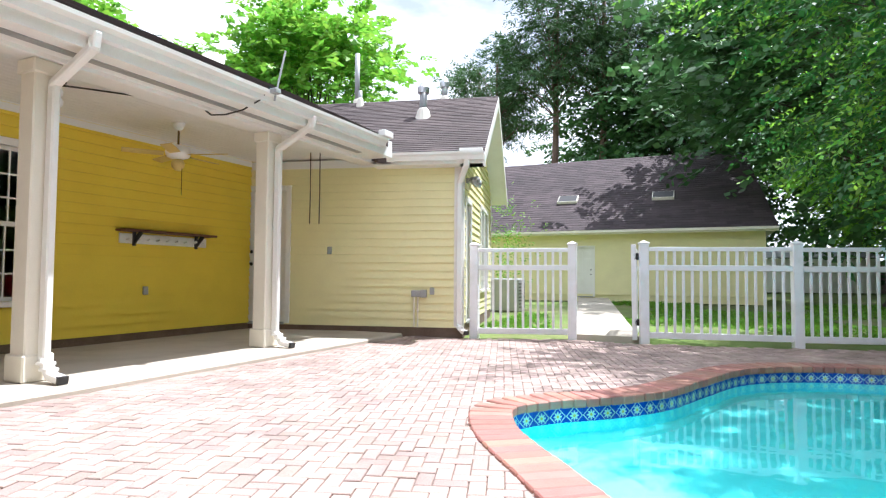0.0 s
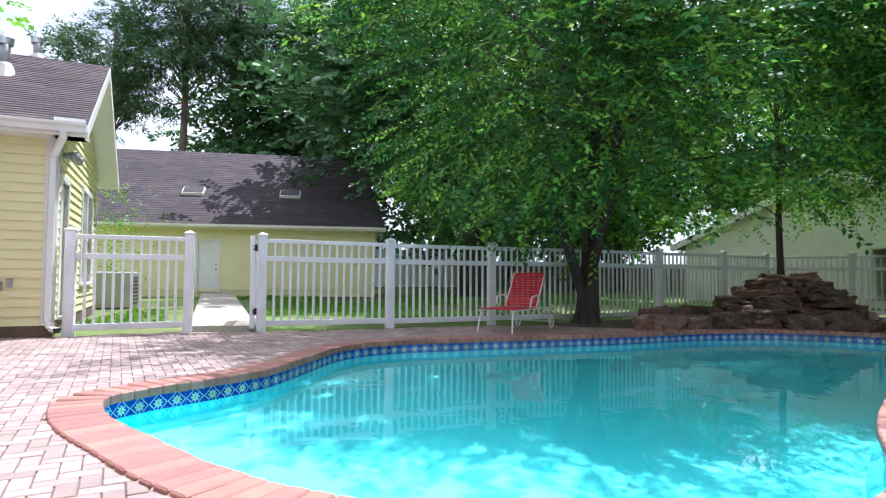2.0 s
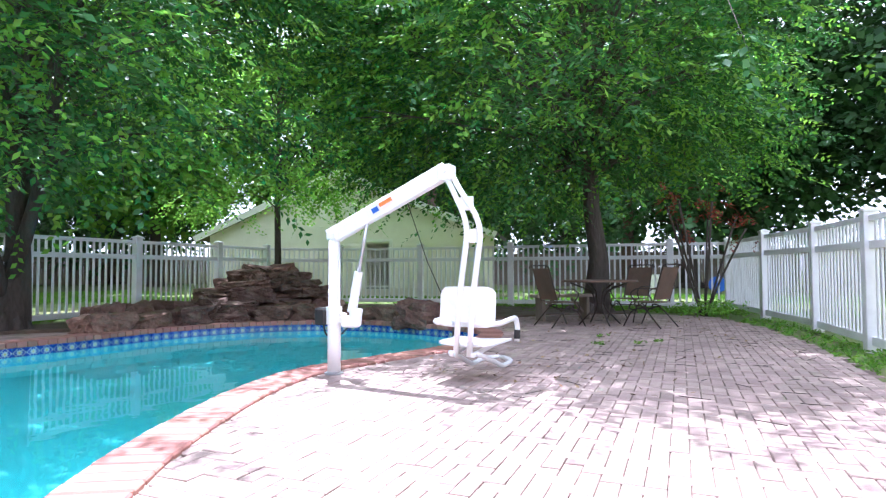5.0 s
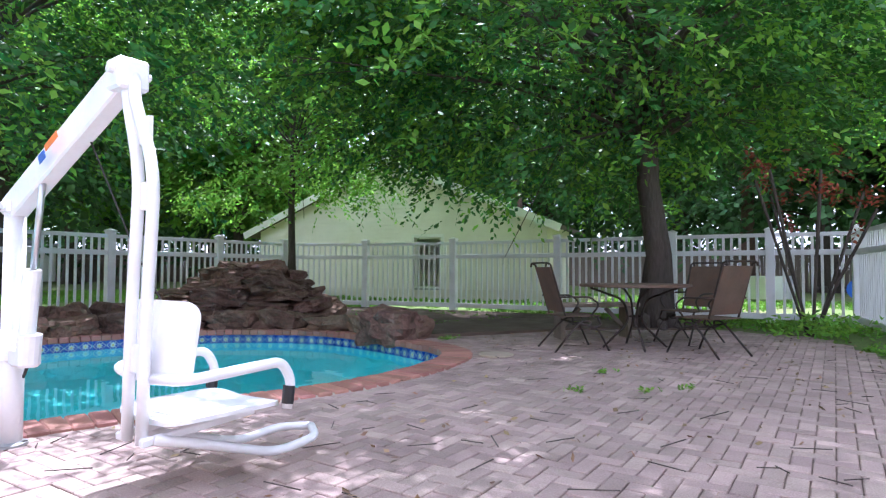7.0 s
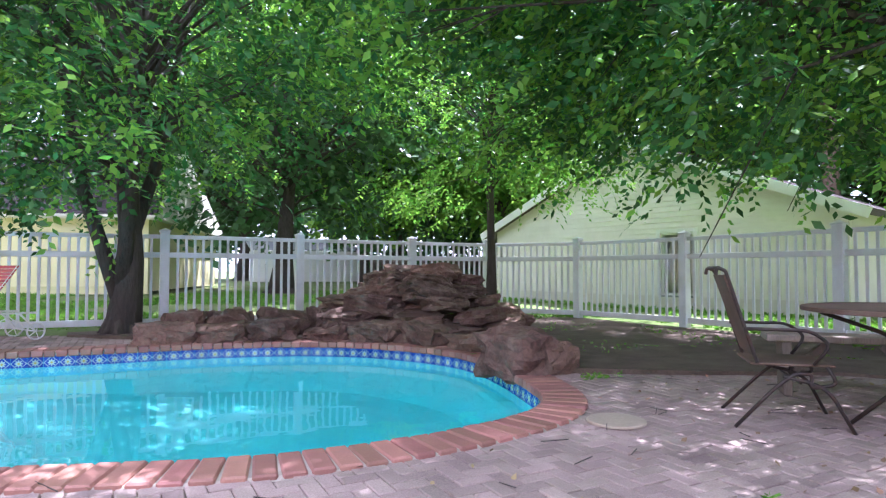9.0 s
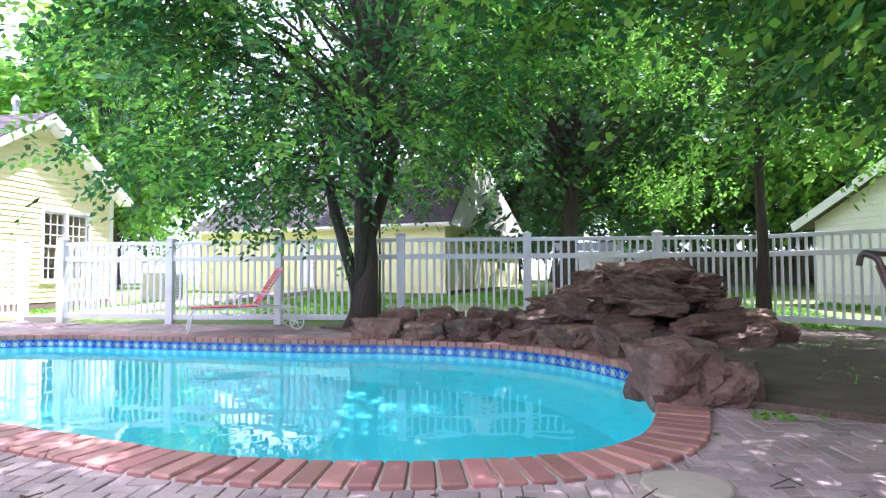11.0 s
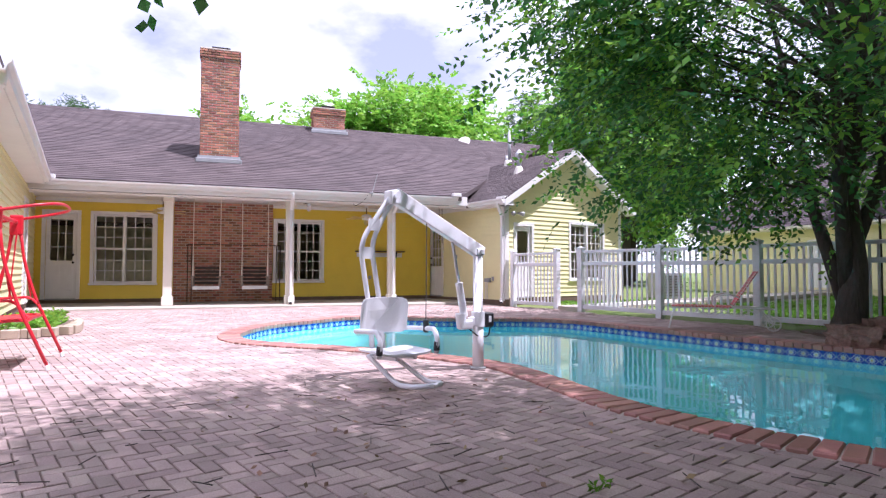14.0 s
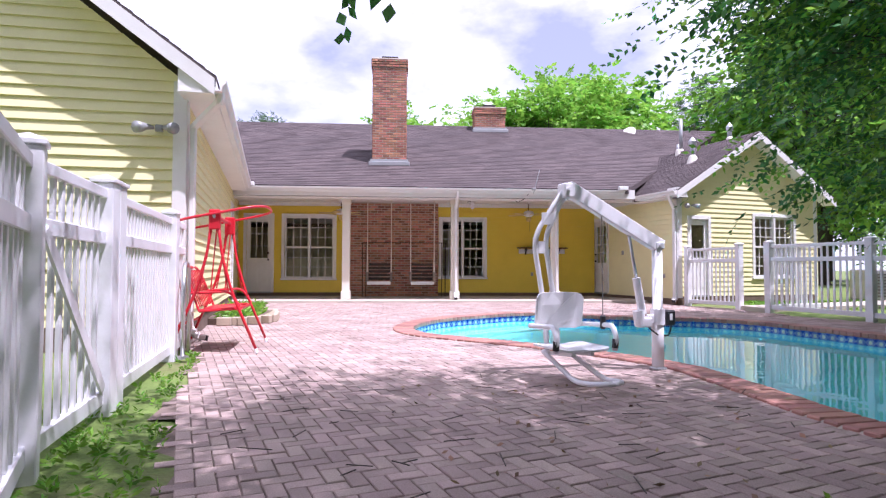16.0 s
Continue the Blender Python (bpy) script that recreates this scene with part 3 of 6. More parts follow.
def door_unit(name, m, u0, u1, z0, z1, label, glass=None, knob=1):
    """A white exterior door in its frame. glass: (u0, u1, z0, z1, cols, rows) as parts of the leaf."""
    w = thing(name, label, "door", kind="structure")
    w.matrix_basis = m
    c = 0.09
    part("door_frame", Shape().box(u0 - c, -0.04, z0, u0, 0.12, z1 + c, c=0.006).box(u1, -0.04, z0, u1 + c, 0.12, z1 + c, c=0.006).box(u0, -0.04, z1, u1, 0.12, z1 + c, c=0.006), M_WHITE, w)
    part("threshold", Shape().box(u0, -0.05, z0 - 0.02, u1, 0.12, z0 + 0.02), M_GREYMET, w)
    s, wd, ht = Shape(), u1 - u0, z1 - z0
    y0, y1 = 0.03, 0.07
    panels = [(0.12, 0.46, 0.1, 0.4), (0.54, 0.88, 0.1, 0.4), (0.12, 0.46, 0.47, 0.78), (0.54, 0.88, 0.47, 0.78), (0.12, 0.46, 0.83, 0.93), (0.54, 0.88, 0.83, 0.93)]
    if glass:
        g0, g1, h0, h1, cols, rows = glass
        a, b, lo, hi = u0 + wd * g0, u0 + wd * g1, z0 + ht * h0, z0 + ht * h1
        s.box(u0, y0, z0, a, y1, z1).box(b, y0, z0, u1, y1, z1).box(a, y0, z0, b, y1, lo).box(a, y0, hi, b, y1, z1)
        panels = [p for p in panels if p[3] < h0]
    else:
        s.box(u0, y0, z0, u1, y1, z1)
    for p in panels:
        a2, b2, l2, h2 = u0 + wd * p[0], u0 + wd * p[1], z0 + ht * p[2], z0 + ht * p[3]
        s.box(a2, y0 - 0.008, l2, b2, y0, h2, c=0.006)
        s.box(a2 + 0.03, y0 - 0.014, l2 + 0.03, b2 - 0.03, y0 - 0.008, h2 - 0.03, c=0.005)
    leaf = part("door_leaf", s, M_WHITE, w)
    if glass:
        s = Shape()
        for i in range(1, cols):
            x = a + (b - a) * i / cols
            s.box(x - 0.01, y0 + 0.005, lo, x + 0.01, y1 - 0.005, hi)
        for i in range(1, rows):
            z = lo + (hi - lo) * i / rows
            s.box(a, y0 + 0.006, z - 0.01, b, y1 - 0.006, z + 0.01)
        if s.v:
            part("glazing_bars", s, M_WHITE, leaf)
        g = part("pane", Shape().box(a, 0.046, lo, b, 0.052, hi), M_GLASS, leaf)
        g.visible_shadow = False
    if knob:
        x = u0 + 0.08 if knob > 0 else u1 - 0.08
        for z in (z0 + 0.95, z0 + 1.15):
            part("knob", Shape().tube([(x, y0 - 0.05, z), (x, y0 - 0.03, z), (x, y0, z)], [0.025, 0.03, 0.012], 10), M_BLACK, leaf, "dark round door knob", True)
    return w


def shingled(name, e0, e1, r1, r0, label, course=0.15, tab=0.33, mat=M_SHINGLE):
    """A roof slope from the eave e0-e1 up to the ridge r0-r1: deck and overlapping shingle courses in one mesh."""
    e0, e1, r0, r1 = Vector(e0), Vector(e1), Vector(r0), Vector(r1)
    up = (e1 - e0).cross(r0 - e0).normalized()
    if up.z < 0:
        up = -up
    roof = tagged(part(name, Shape().slab((e0, e1, r1, r0), 0.12), mat), label, "roof", kind="structure")
    s, rnd = Shape(), random.Random(len(name) + int(abs(e0.x * 10)))
    rows = max(1, int((r0 - e0).length / course))
    for i in range(rows):
        f0, f1 = i / rows, min(1, (i + 1.1) / rows)
        a, b, c, d = e0.lerp(r0, f0), e1.lerp(r1, f0), e1.lerp(r1, f1), e0.lerp(r0, f1)
        n = max(1, int((b - a).length / tab))
        off = rnd.random() * 0.9 / n
        ts = [0.0] + [min(1, max(0, (k + off * n + rnd.uniform(-0.12, 0.12)) / n)) for k in range(n)] + [1.0]
        for u, v in zip(ts, ts[1:]):
            if v - u < 1e-4:
                continue
            lift, gap = up * (0.012 + rnd.uniform(0, 0.004)), 0.004 / (b - a).length
            p = [a.lerp(b, u) + lift, a.lerp(b, v - gap) + lift, d.lerp(c, v - gap) + up * 0.004, d.lerp(c, u) + up * 0.004, a.lerp(b, u) + up * 0.001, a.lerp(b, v - gap) + up * 0.001]
            s.add(p, [(0, 1, 2, 3), (4, 5, 1, 0)])
    part("shingle_cover", s, mat, roof)
    return roof


def gutter_run(a, b, out, name="gutter"):
    """A white ogee gutter from a to b, its back towards the fascia; out: the way that it faces."""
    a, b, o = Vector(a), Vector(b), Vector((*out, 0))
    prof = [(0.0, 0.0), (0.0, -0.115), (0.07, -0.115), (0.085, -0.06), (0.12, -0.03), (0.125, 0.005), (0.112, 0.005), (0.108, -0.02), (0.07, -0.05), (0.058, -0.1), (0.012, -0.1), (0.012, 0.0)]
    s = Shape()
    k = len(prof)
    s.add([p + o * u + Vector((0, 0, w)) for p in (a, b) for u, w in prof], [(i, (i + 1) % k, k + (i + 1) % k, k + i) for i in range(k)] + [tuple(range(k))[::-1], tuple(range(k, 2 * k))])
    return tagged(part(name, s, M_WHITE), "white metal rain gutter along the eave", "gutter", kind="structure")


def downspout(pts, label="white metal downspout with elbows, kicked out at its foot"):
    """A flattened rain pipe along pts, with straps and a foot."""
    d = thing("downspout", label, "downspout")
    s = Shape()
    for a, b in zip(pts, pts[1:]):
        e = (Vector(b) - Vector(a)).normalized() * 0.015
        s.beam(Vector(a) - e, Vector(b) + e, 0.085, 0.065, 0.012)
    part("pipe", s, M_WHITE, d)
    a, b = Vector(pts[-3]), Vector(pts[-2])
    for f in (0.25, 0.62):
        p = a.lerp(b, f)
        part("strap", Shape().box(p.x - 0.052, p.y - 0.052, p.z - 0.012, p.x + 0.052, p.y + 0.052, p.z + 0.012, c=0.003), M_WHITE, d)
    # solid black block: the shade inside the pipe mouth, put in as colour
    part("outlet", Shape().beam(pts[-1], Vector(pts[-1]) + (Vector(pts[-1]) - Vector(pts[-2])).normalized() * 0.035, 0.08, 0.06), M_BLACK, d, "black end block standing in for the shaded pipe mouth")
    return d


XF, XP, SLAB = -5.1, -3.15, 0.1  # porch wall, porch posts, slab height, in the main house's own frame
YS, YT = -3.6, 6.97  # ends of the porch
YN, XN, XG = 7.76, -5.25, -1.25  # wall and ends of the wing with the side door, in its own frame
XE = -2.5  # eave of the main roof
XS, YC, XW, YW = 4.95, -2.36, -6.0, -3.35  # corner of the south wing, and where its side wall meets the porch
skew = lambda x: YC + (YW - YC) * (XS - x) / (XS - XW)
here = MAIN
w_facade, mF = siding_wall("wall_west", (XF, YS - 0.1), (XF, YT), 0.2, 2.86, M_SHADE_YELLOW, "lap-sided porch wall, its yellow deepened for the porch shade",
                           [(0.33, 1.03, 0.2, 2.42), (1.42, 2.84, 0.62, 2.42), (6.02, 7.3, 0.66, 2.36)])
tagged(part("porch_slab", Shape().box(XF - 0.1, YS - 0.3, -0.2, -2.5, YT + 0.55, SLAB, c=0.02), M_SLAB), "worn tan concrete porch slab", "porch floor", kind="structure")
tagged(part("porch_curb", Shape().box(XF - 0.1, YS - 0.1, SLAB, XF + 0.012, YT, 0.2), M_FOUND), "stained concrete curb under the porch siding", "foundation", kind="structure")
s = Shape()
x = XF
while x < XP:
    s.box(x + 0.004, YS - 0.3, 2.845, min(x + 0.096, XP + 0.1), YT + 0.55, 2.875)
    x += 0.1
s.box(XF, YS - 0.3, 2.855, XP + 0.1, YT + 0.55, 2.89)
s.box(XF, YS, 2.74, XF + 0.03, YT, 2.845)
tagged(part("ceiling", s, M_WHITE), "white beadboard porch ceiling", "ceiling", kind="structure")
s = Shape().box(XP - 0.14, YS - 0.1, 2.72, XP + 0.14, YT + 0.53, 2.87, c=0.006).box(XP + 0.14, YS + 0.2, 2.76, XE - 0.08, YT + 0.3, 2.785).box(XE - 0.08, YS + 0.3, 2.74, XE - 0.05, YT + 0.25, 2.98)
beam = tagged(part("porch_beam", s, M_WHITE), "white boxed porch beam and soffit", "beam", kind="structure")
part("soffit_vent", Shape().box(XE - 0.38, YS + 0.5, 2.753, XE - 0.28, YT - 0.2, 2.76), M_GREYMET, beam)
s = Shape().box(-16, -9, 0, -15.85, 13, 3.1).box(-16, -9, 0, XF, -8.85, 3.1).box(-16, 12.85, 0, XF, 13, 3.1).box(XF - 0.15, YT + 0.1, 0, XF, 12.85, 3.1).box(XF - 0.15, -8.85, 0, XF, YS - 0.1, 3.1)
tagged(part("wall_back", s, M_CREAM), "plain outer walls at the far side of the house", "wall", kind="structure")
tagged(part("floor", Shape().box(-15.85, -8.85, 0.0, XF - 0.15, 12.85, 0.15), M_WOODDARK), "dark floor inside the house", "floor", kind="structure")
tagged(part("ceiling_inside", Shape().box(-15.85, -8.85, 3.0, XF - 0.15, 12.85, 3.08), M_WHITE), "plain indoor ceiling", "ceiling", kind="structure")
shingled("roof_main", (XE, -9.4, 2.98), (XE, 7.02, 2.98), (-9.4, 13.2, 6.25), (-9.4, -9.4, 6.25), "weathered brown shingle roof of the house")
shingled("roof_back", (-16.2, 13.2, 2.77), (-16.2, -9.4, 2.77), (-9.4, -9.4, 6.25), (-9.4, 13.2, 6.25), "weathered brown shingle roof of the house", 0.6, 3.0)
gutter_run((XE - 0.05, YS + 0.75, 2.95), (XE - 0.05, YT - 0.05, 2.95), (1, 0))

here = WING
w_north, mN = siding_wall("wall_north", (XN, YN), (XG, YN), 0.18, 2.82, M_CREAM, "cream yellow lap siding wall of the house wing", [(0.44, 1.12, 0.18, 2.34)])
w_gable, mG = siding_wall("wall_gable", (XG, YN), (XG, 12.5), 0.24, 2.82, M_CREAM, "cream lap-sided gable wall", [(0.38, 0.95, 0.24, 2.17), (2.5, 3.88, 0.72, 2.3)], (2.34, 4.3))
s = Shape().box(XG + 0.02, YN - 0.02, -0.05, XG - 0.1, 12.5, 0.25).box(XN, YN - 0.015, -0.05, XG + 0.01, YN + 0.1, 0.18)
tagged(part("foundation", s, M_FOUND), "dark stained foundation under the siding", "foundation", kind="structure")
s = Shape().box(XN, 12.42, 0, XG, 12.57, 2.82).box(XN - 0.15, YN, 0, XN, 12.57, 2.82)
tagged(part("wall_wing_back", s, M_CREAM), "plain outer wall behind the wing", "wall", kind="structure")
tagged(part("floor_wing", Shape().box(XN, YN + 0.15, 0.0, XG - 0.15, 12.42, 0.15), M_WOODDARK), "dark floor inside the wing", "floor", kind="structure")
tagged(part("ceiling_wing", Shape().box(XN, YN + 0.15, 2.7, XG - 0.15, 12.42, 2.8), M_WHITE), "plain indoor ceiling of the wing", "ceiling", kind="structure")
s = Shape().box(XG - 0.11, YN - 0.035, 0.2, XG + 0.03, YN, 2.82).box(XG, YN, 0.2, XG + 0.035, YN + 0.11, 2.82).box(XG, 12.39, 0.2, XG + 0.035, 12.5, 2.82)
s.box(XN + 0.1, YN - 0.03, 2.68, XG - 0.11, YN - 0.022, 2.82)
tagged(part("trim", s, M_WHITE), "white painted corner boards", "trim", kind="structure")
shingled("roof_wing", (-2.5, YN - 0.32, 2.82), (XG + 0.38, YN - 0.32, 2.82), (XG + 0.38, 10.1, 4.47), (-6.2, 10.1, 4.47), "weathered brown shingle roof over the wing", 0.14)
shingled("roof_wing_back", (XG + 0.38, 12.8, 2.82), (-9.0, 12.8, 2.82), (-9.0, 10.1, 4.47), (XG + 0.38, 10.1, 4.47), "weathered brown shingle roof over the wing", 0.4, 1.5)
gutter_run((-2.35, YN - 0.33, 2.82), (XG + 0.38, YN - 0.33, 2.82), (0, -1))

here = WORLD
w_south, mS = siding_wall("wall_south", (XS, YC), (XW, YW), 0.25, 3.0, M_CREAM, "cream lap-sided side wall of the house wing", [(7.7, 8.45, 0.3, 2.4)])
w_sg, mSG = siding_wall("wall_south_gable", (XS, -8.96), (XS, YC), 0.25, 3.0, M_CREAM, "cream lap-sided gable wall", (), (3.3, 5.5))
s = Shape().box(4.8, -13, 0, 4.95, -8.96, 3.0).box(-7, -13, 0, 4.8, -12.85, 3.0)
tagged(part("wall_south_back", s, M_CREAM), "plain outer walls behind the south wing", "wall", kind="structure")
s = Shape().box(XS + 0.02, -8.96, -0.05, XS - 0.1, YC + 0.01, 0.26).beam((XW, YW - 0.06, 0.1), (XS, YC - 0.06, 0.1), 0.14, 0.32)
tagged(part("foundation_south", s, M_FOUND), "dark stained foundation under the siding", "foundation", kind="structure")
s = Shape().box(XS - 0.11, YC - 0.01, 0.25, XS + 0.035, YC + 0.035, 3.0).box(XS, YC - 0.11, 0.25, XS + 0.035, YC - 0.01, 3.0)
tagged(part("trim_south", s, M_WHITE), "white painted corner boards", "trim", kind="structure")
shingled("roof_south", (XS + 0.35, skew(XS + 0.35) + 0.36, 2.98), (-8.0, skew(-8.0) + 0.36, 2.98), (-8.0, -5.66, 5.7), (XS + 0.35, -5.66, 5.7), "weathered brown shingle roof over the wing")
shingled("roof_south_back", (-8.0, -9.3, 2.98), (XS + 0.35, -9.3, 2.98), (XS + 0.35, -5.66, 5.7), (-8.0, -5.66, 5.7), "weathered brown shingle roof over the wing", 0.6, 3.0)


def rake_boards(xa, xb, slopes):
    """White barge boards and soffits under a roof's overhang, from each eave (y, z) up to the ridge."""
    s = Shape()
    for (y0, z0), (y1, z1) in slopes:
        s.add([(x, y, z + dz) for x in (xb, xb - 0.03) for y, z, dz in ((y0, z0, -0.2), (y1, z1, -0.2), (y1, z1, -0.02), (y0, z0, -0.02))],
              [(0, 1, 2, 3), (7, 6, 5, 4), (0, 4, 5, 1), (1, 5, 6, 2), (2, 6, 7, 3), (3, 7, 4, 0)])
        s.add([(x, y, z + dz) for dz in (-0.15, -0.135) for x, y, z in ((xa, y0, z0), (xb - 0.03, y0, z0), (xb - 0.03, y1, z1), (xa, y1, z1))],
              [(0, 1, 2, 3), (7, 6, 5, 4), (0, 4, 5, 1), (1, 5, 6, 2), (2, 6, 7, 3), (3, 7, 4, 0)])
    return s


s = rake_boards(XS, XS + 0.36, (((YC + 0.38, 2.98), (-5.66, 5.7)), ((-9.3, 2.98), (-5.66, 5.7))))
s.beam((-3.0, skew(-3.0) + 0.165, 2.81), (XS + 0.35, skew(XS + 0.35) + 0.165, 2.81), 0.33, 0.025).beam((-3.0, skew(-3.0) + 0.335, 2.885), (XS + 0.35, skew(XS + 0.35) + 0.335, 2.885), 0.025, 0.17)
s.box(XS, YC, 2.8, XS + 0.33, YC + 0.33, 3.05)
tagged(part("rake_trim", s, M_WHITE), "white painted rake boards and soffits", "trim", kind="structure")
gutter_run((XS + 0.35, skew(XS + 0.35) + 0.35, 2.94), (-2.9, skew(-2.9) + 0.35, 2.94), (0, 1))
here = WING
s = rake_boards(XG, XG + 0.39, (((YN - 0.32, 2.82), (10.1, 4.47)), ((12.8, 2.82), (10.1, 4.47))))
s.box(-2.6, YN - 0.3, 2.66, XG + 0.38, YN, 2.685).box(-2.3, YN - 0.325, 2.66, XG + 0.38, YN - 0.3, 2.81).box(XG, YN - 0.3, 2.66, XG + 0.35, YN, 2.9)
tagged(part("rake_trim_wing", s, M_WHITE), "white painted rake boards and soffits of the wing", "trim", kind="structure")


# ---- house fittings ----
here = MAIN
window_unit("window_1", mF, 1.42, 2.84, 0.62, 2.42, 3, 3, "white double-hung window pair with dark panes on the porch", 2)
window_unit("window_2", mF, 6.02, 7.3, 0.66, 2.36, 3, 3, "white double-hung window pair with dark panes beside the brick", 2)
door_unit("door_1", mF, 0.33, 1.03, 0.2, 2.42, "white porch door with nine glass panes", (0.14, 0.86, 0.45, 0.93, 3, 3), -1)
door_unit("door_2", mN, 0.44, 1.12, 0.2, 2.34, "white porch door with tall divided glass", (0.16, 0.84, 0.42, 0.93, 3, 4), 1)
door_unit("door_3", mG, 0.38, 0.95, 0.24, 2.17, "white side door with one dark glass pane", (0.15, 0.85, 0.5, 0.93, 1, 1), 1)
window_unit("window_3", mG, 2.5, 3.88, 0.72, 2.3, 3, 3, "white double-hung window pair in the gable wall", 2)
window_unit("window_4", mS, 7.7, 8.45, 0.3, 2.4, 3, 3, "white tall window in the side wall", 1)

brick_rnd = random.Random(4)


def brickwork(s, face, u0, u1, z0, z1, at, bl=0.2, bh=0.072, j=0.019):
    """Running-bond bricks, proud of their mortar, on an upright face; at(u, w, z) gives the place."""
    row, z = 0, z0
    while z < z1 - 0.02:
        u = u0 - (bl / 2 if row % 2 else 0)
        while u < u1 - 0.01:
            a, b = max(u, u0), min(u + bl - j, u1)
            if b - a > 0.03:
                t = 0.012 + brick_rnd.uniform(-0.004, 0.004)
                zt = min(z + bh - j, z1)
                p = [at(a, 0, z), at(b, 0, z), at(b, 0, zt), at(a, 0, zt), at(a + 0.004, t, z + 0.004), at(b - 0.004, t, z + 0.004), at(b - 0.004, t, zt - 0.004), at(a + 0.004, t, zt - 0.004)]
                s.add(p, [(4, 5, 6, 7), (0, 1, 5, 4), (1, 2, 6, 5), (2, 3, 7, 6), (3, 0, 4, 7)])
            u += bl
        row += 1
        z += bh


hearth = thing("brick_panel", "full-height panel of old red-brown brick with pale mortar on the porch wall", "brick wall", kind="structure")
part("mortar_bed", Shape().box(XF - 0.02, -0.36, SLAB, XF + 0.1, 2.21, 2.845), M_MORTAR, hearth)
s = Shape()
brickwork(s, 0, -0.36, 2.21, SLAB, 2.845, lambda u, w, z: (XF + 0.1 + w, u, z))
brickwork(s, 0, XF, XF + 0.1, SLAB, 2.845, lambda u, w, z: (u, 2.21 + w, z))
tagged(part("brickwork", s, M_BRICK, hearth), "old red-brown bricks", kind="stuff")


def chimney(x0, x1, y0, y1, z0, z1, label):
    c = thing("chimney", label, "chimney")
    part("mortar_core", Shape().box(x0, y0, z0, x1, y1, z1), M_MORTAR, c)
    s = Shape()
    for g, zz0, zz1 in ((0.0, z0, z1 - 0.2), (0.035, z1 - 0.2, z1)):
        brickwork(s, 0, y0 - g, y1 + g, zz0, zz1, lambda u, w, z: (x1 + g + w, u, z))
        brickwork(s, 0, y0 - g, y1 + g, zz0, zz1, lambda u, w, z: (x0 - g - w, u, z))
        brickwork(s, 0, x0 - g, x1 + g, zz0, zz1, lambda u, w, z: (u, y0 - g - w, z))
        brickwork(s, 0, x0 - g, x1 + g, zz0, zz1, lambda u, w, z: (u, y1 + g + w, z))
    tagged(part("brickwork", s, M_BRICK, c), "weathered red bricks", kind="stuff")
    part("crown", Shape().box(x0 - 0.04, y0 - 0.04, z1, x1 + 0.04, y1 + 0.04, z1 + 0.05, c=0.015), M_MORTAR, c)
    xc, yc = (x0 + x1) / 2, (y0 + y1) / 2
    cap = part("flue_cap", Shape().box(xc - 0.2, yc - 0.24, z1 + 0.15, xc + 0.2, yc + 0.24, z1 + 0.18, c=0.01), M_BLACK, c, "black metal flue cap")
    for a in (-0.15, 0.15):
        for b in (-0.19, 0.19):
            part("cap_leg", Shape().tube([(xc + a, yc + b, z1 + 0.04), (xc + a, yc + b, z1 + 0.16)], 0.012, 6), M_BLACK, cap)
    zr = 2.98 + 0.474 * (XE - x1)
    part("flashing", Shape().box(x1, y0 - 0.1, zr - 0.06, x1 + 0.16, y1 + 0.1, zr + 0.06, c=0.01).box(x1 + 0.0, y0 - 0.06, zr - 0.05, x1 + 0.03, y1 + 0.06, zr + 0.15), M_GREYMET, c, "grey metal flashing")


chimney(-5.2, -4.4, 0.29, 1.25, 3.3, 6.9, "tall weathered red brick chimney rising from the roof")
chimney(-9.3, -8.6, 3.76, 4.85, 5.2, 6.72, "short red brick chimney near the roof ridge")

for y in (-0.31, 2.54, 5.23):
    p = thing("porch_post", "square ivory wooden porch post with plinth", "porch post", (XP, y, 0), group="porch posts")
    z0 = SLAB
    part("shaft", Shape().box(-0.1, -0.1, z0, 0.1, 0.1, 2.718, c=0.012), M_POST, p)
    part("plinth", Shape().box(-0.125, -0.125, z0, 0.125, 0.125, z0 + 0.22, c=0.012), M_POST, p)
    part("capital", Shape().box(-0.12, -0.12, 2.6, 0.12, 0.12, 2.718, c=0.01), M_POST, p)
for y in (2.54, 5.23):
    downspout([(XE + 0.02, y + 0.02, 2.86), (XE, y + 0.02, 2.75), (XP + 0.16, y + 0.02, 2.52), (XP + 0.16, y + 0.02, 0.28), (XP + 0.3, y + 0.0, 0.16), (XP + 0.42, y - 0.0, 0.14)])
here = WING
downspout([(XG + 0.12, YN - 0.37, 2.74), (XG + 0.12, YN - 0.34, 2.64), (XG - 0.02, YN - 0.085, 2.42), (XG - 0.02, YN - 0.085, 0.22), (XG + 0.05, YN - 0.16, 0.14), (XG + 0.1, YN - 0.22, 0.13)])
here = WORLD
downspout([(XS + 0.2, YC + 0.42, 2.85), (XS + 0.2, YC + 0.4, 2.74), (XS - 0.04, YC + 0.09, 2.5), (XS - 0.04, YC + 0.09, 0.22), (XS - 0.1, YC + 0.15, 0.12), (XS - 0.14, YC + 0.22, 0.1)])

# ---- fence ----
FH = 1.42
POST_ME = mesh_of("post_body", Shape().box(-0.064, -0.064, 0, 0.064, 0.064, 1.46, c=0.006), M_VINYL)
CAP_ME = mesh_of("post_cap", Shape().box(-0.075, -0.075, 1.46, 0.075, 0.075, 1.485, c=0.004).add([(-0.07, -0.07, 1.485), (0.07, -0.07, 1.485), (0.07, 0.07, 1.485), (-0.07, 0.07, 1.485), (0, 0, 1.52)], [(0, 1, 4), (1, 2, 4), (2, 3, 4), (3, 0, 4)]), M_VINYL)
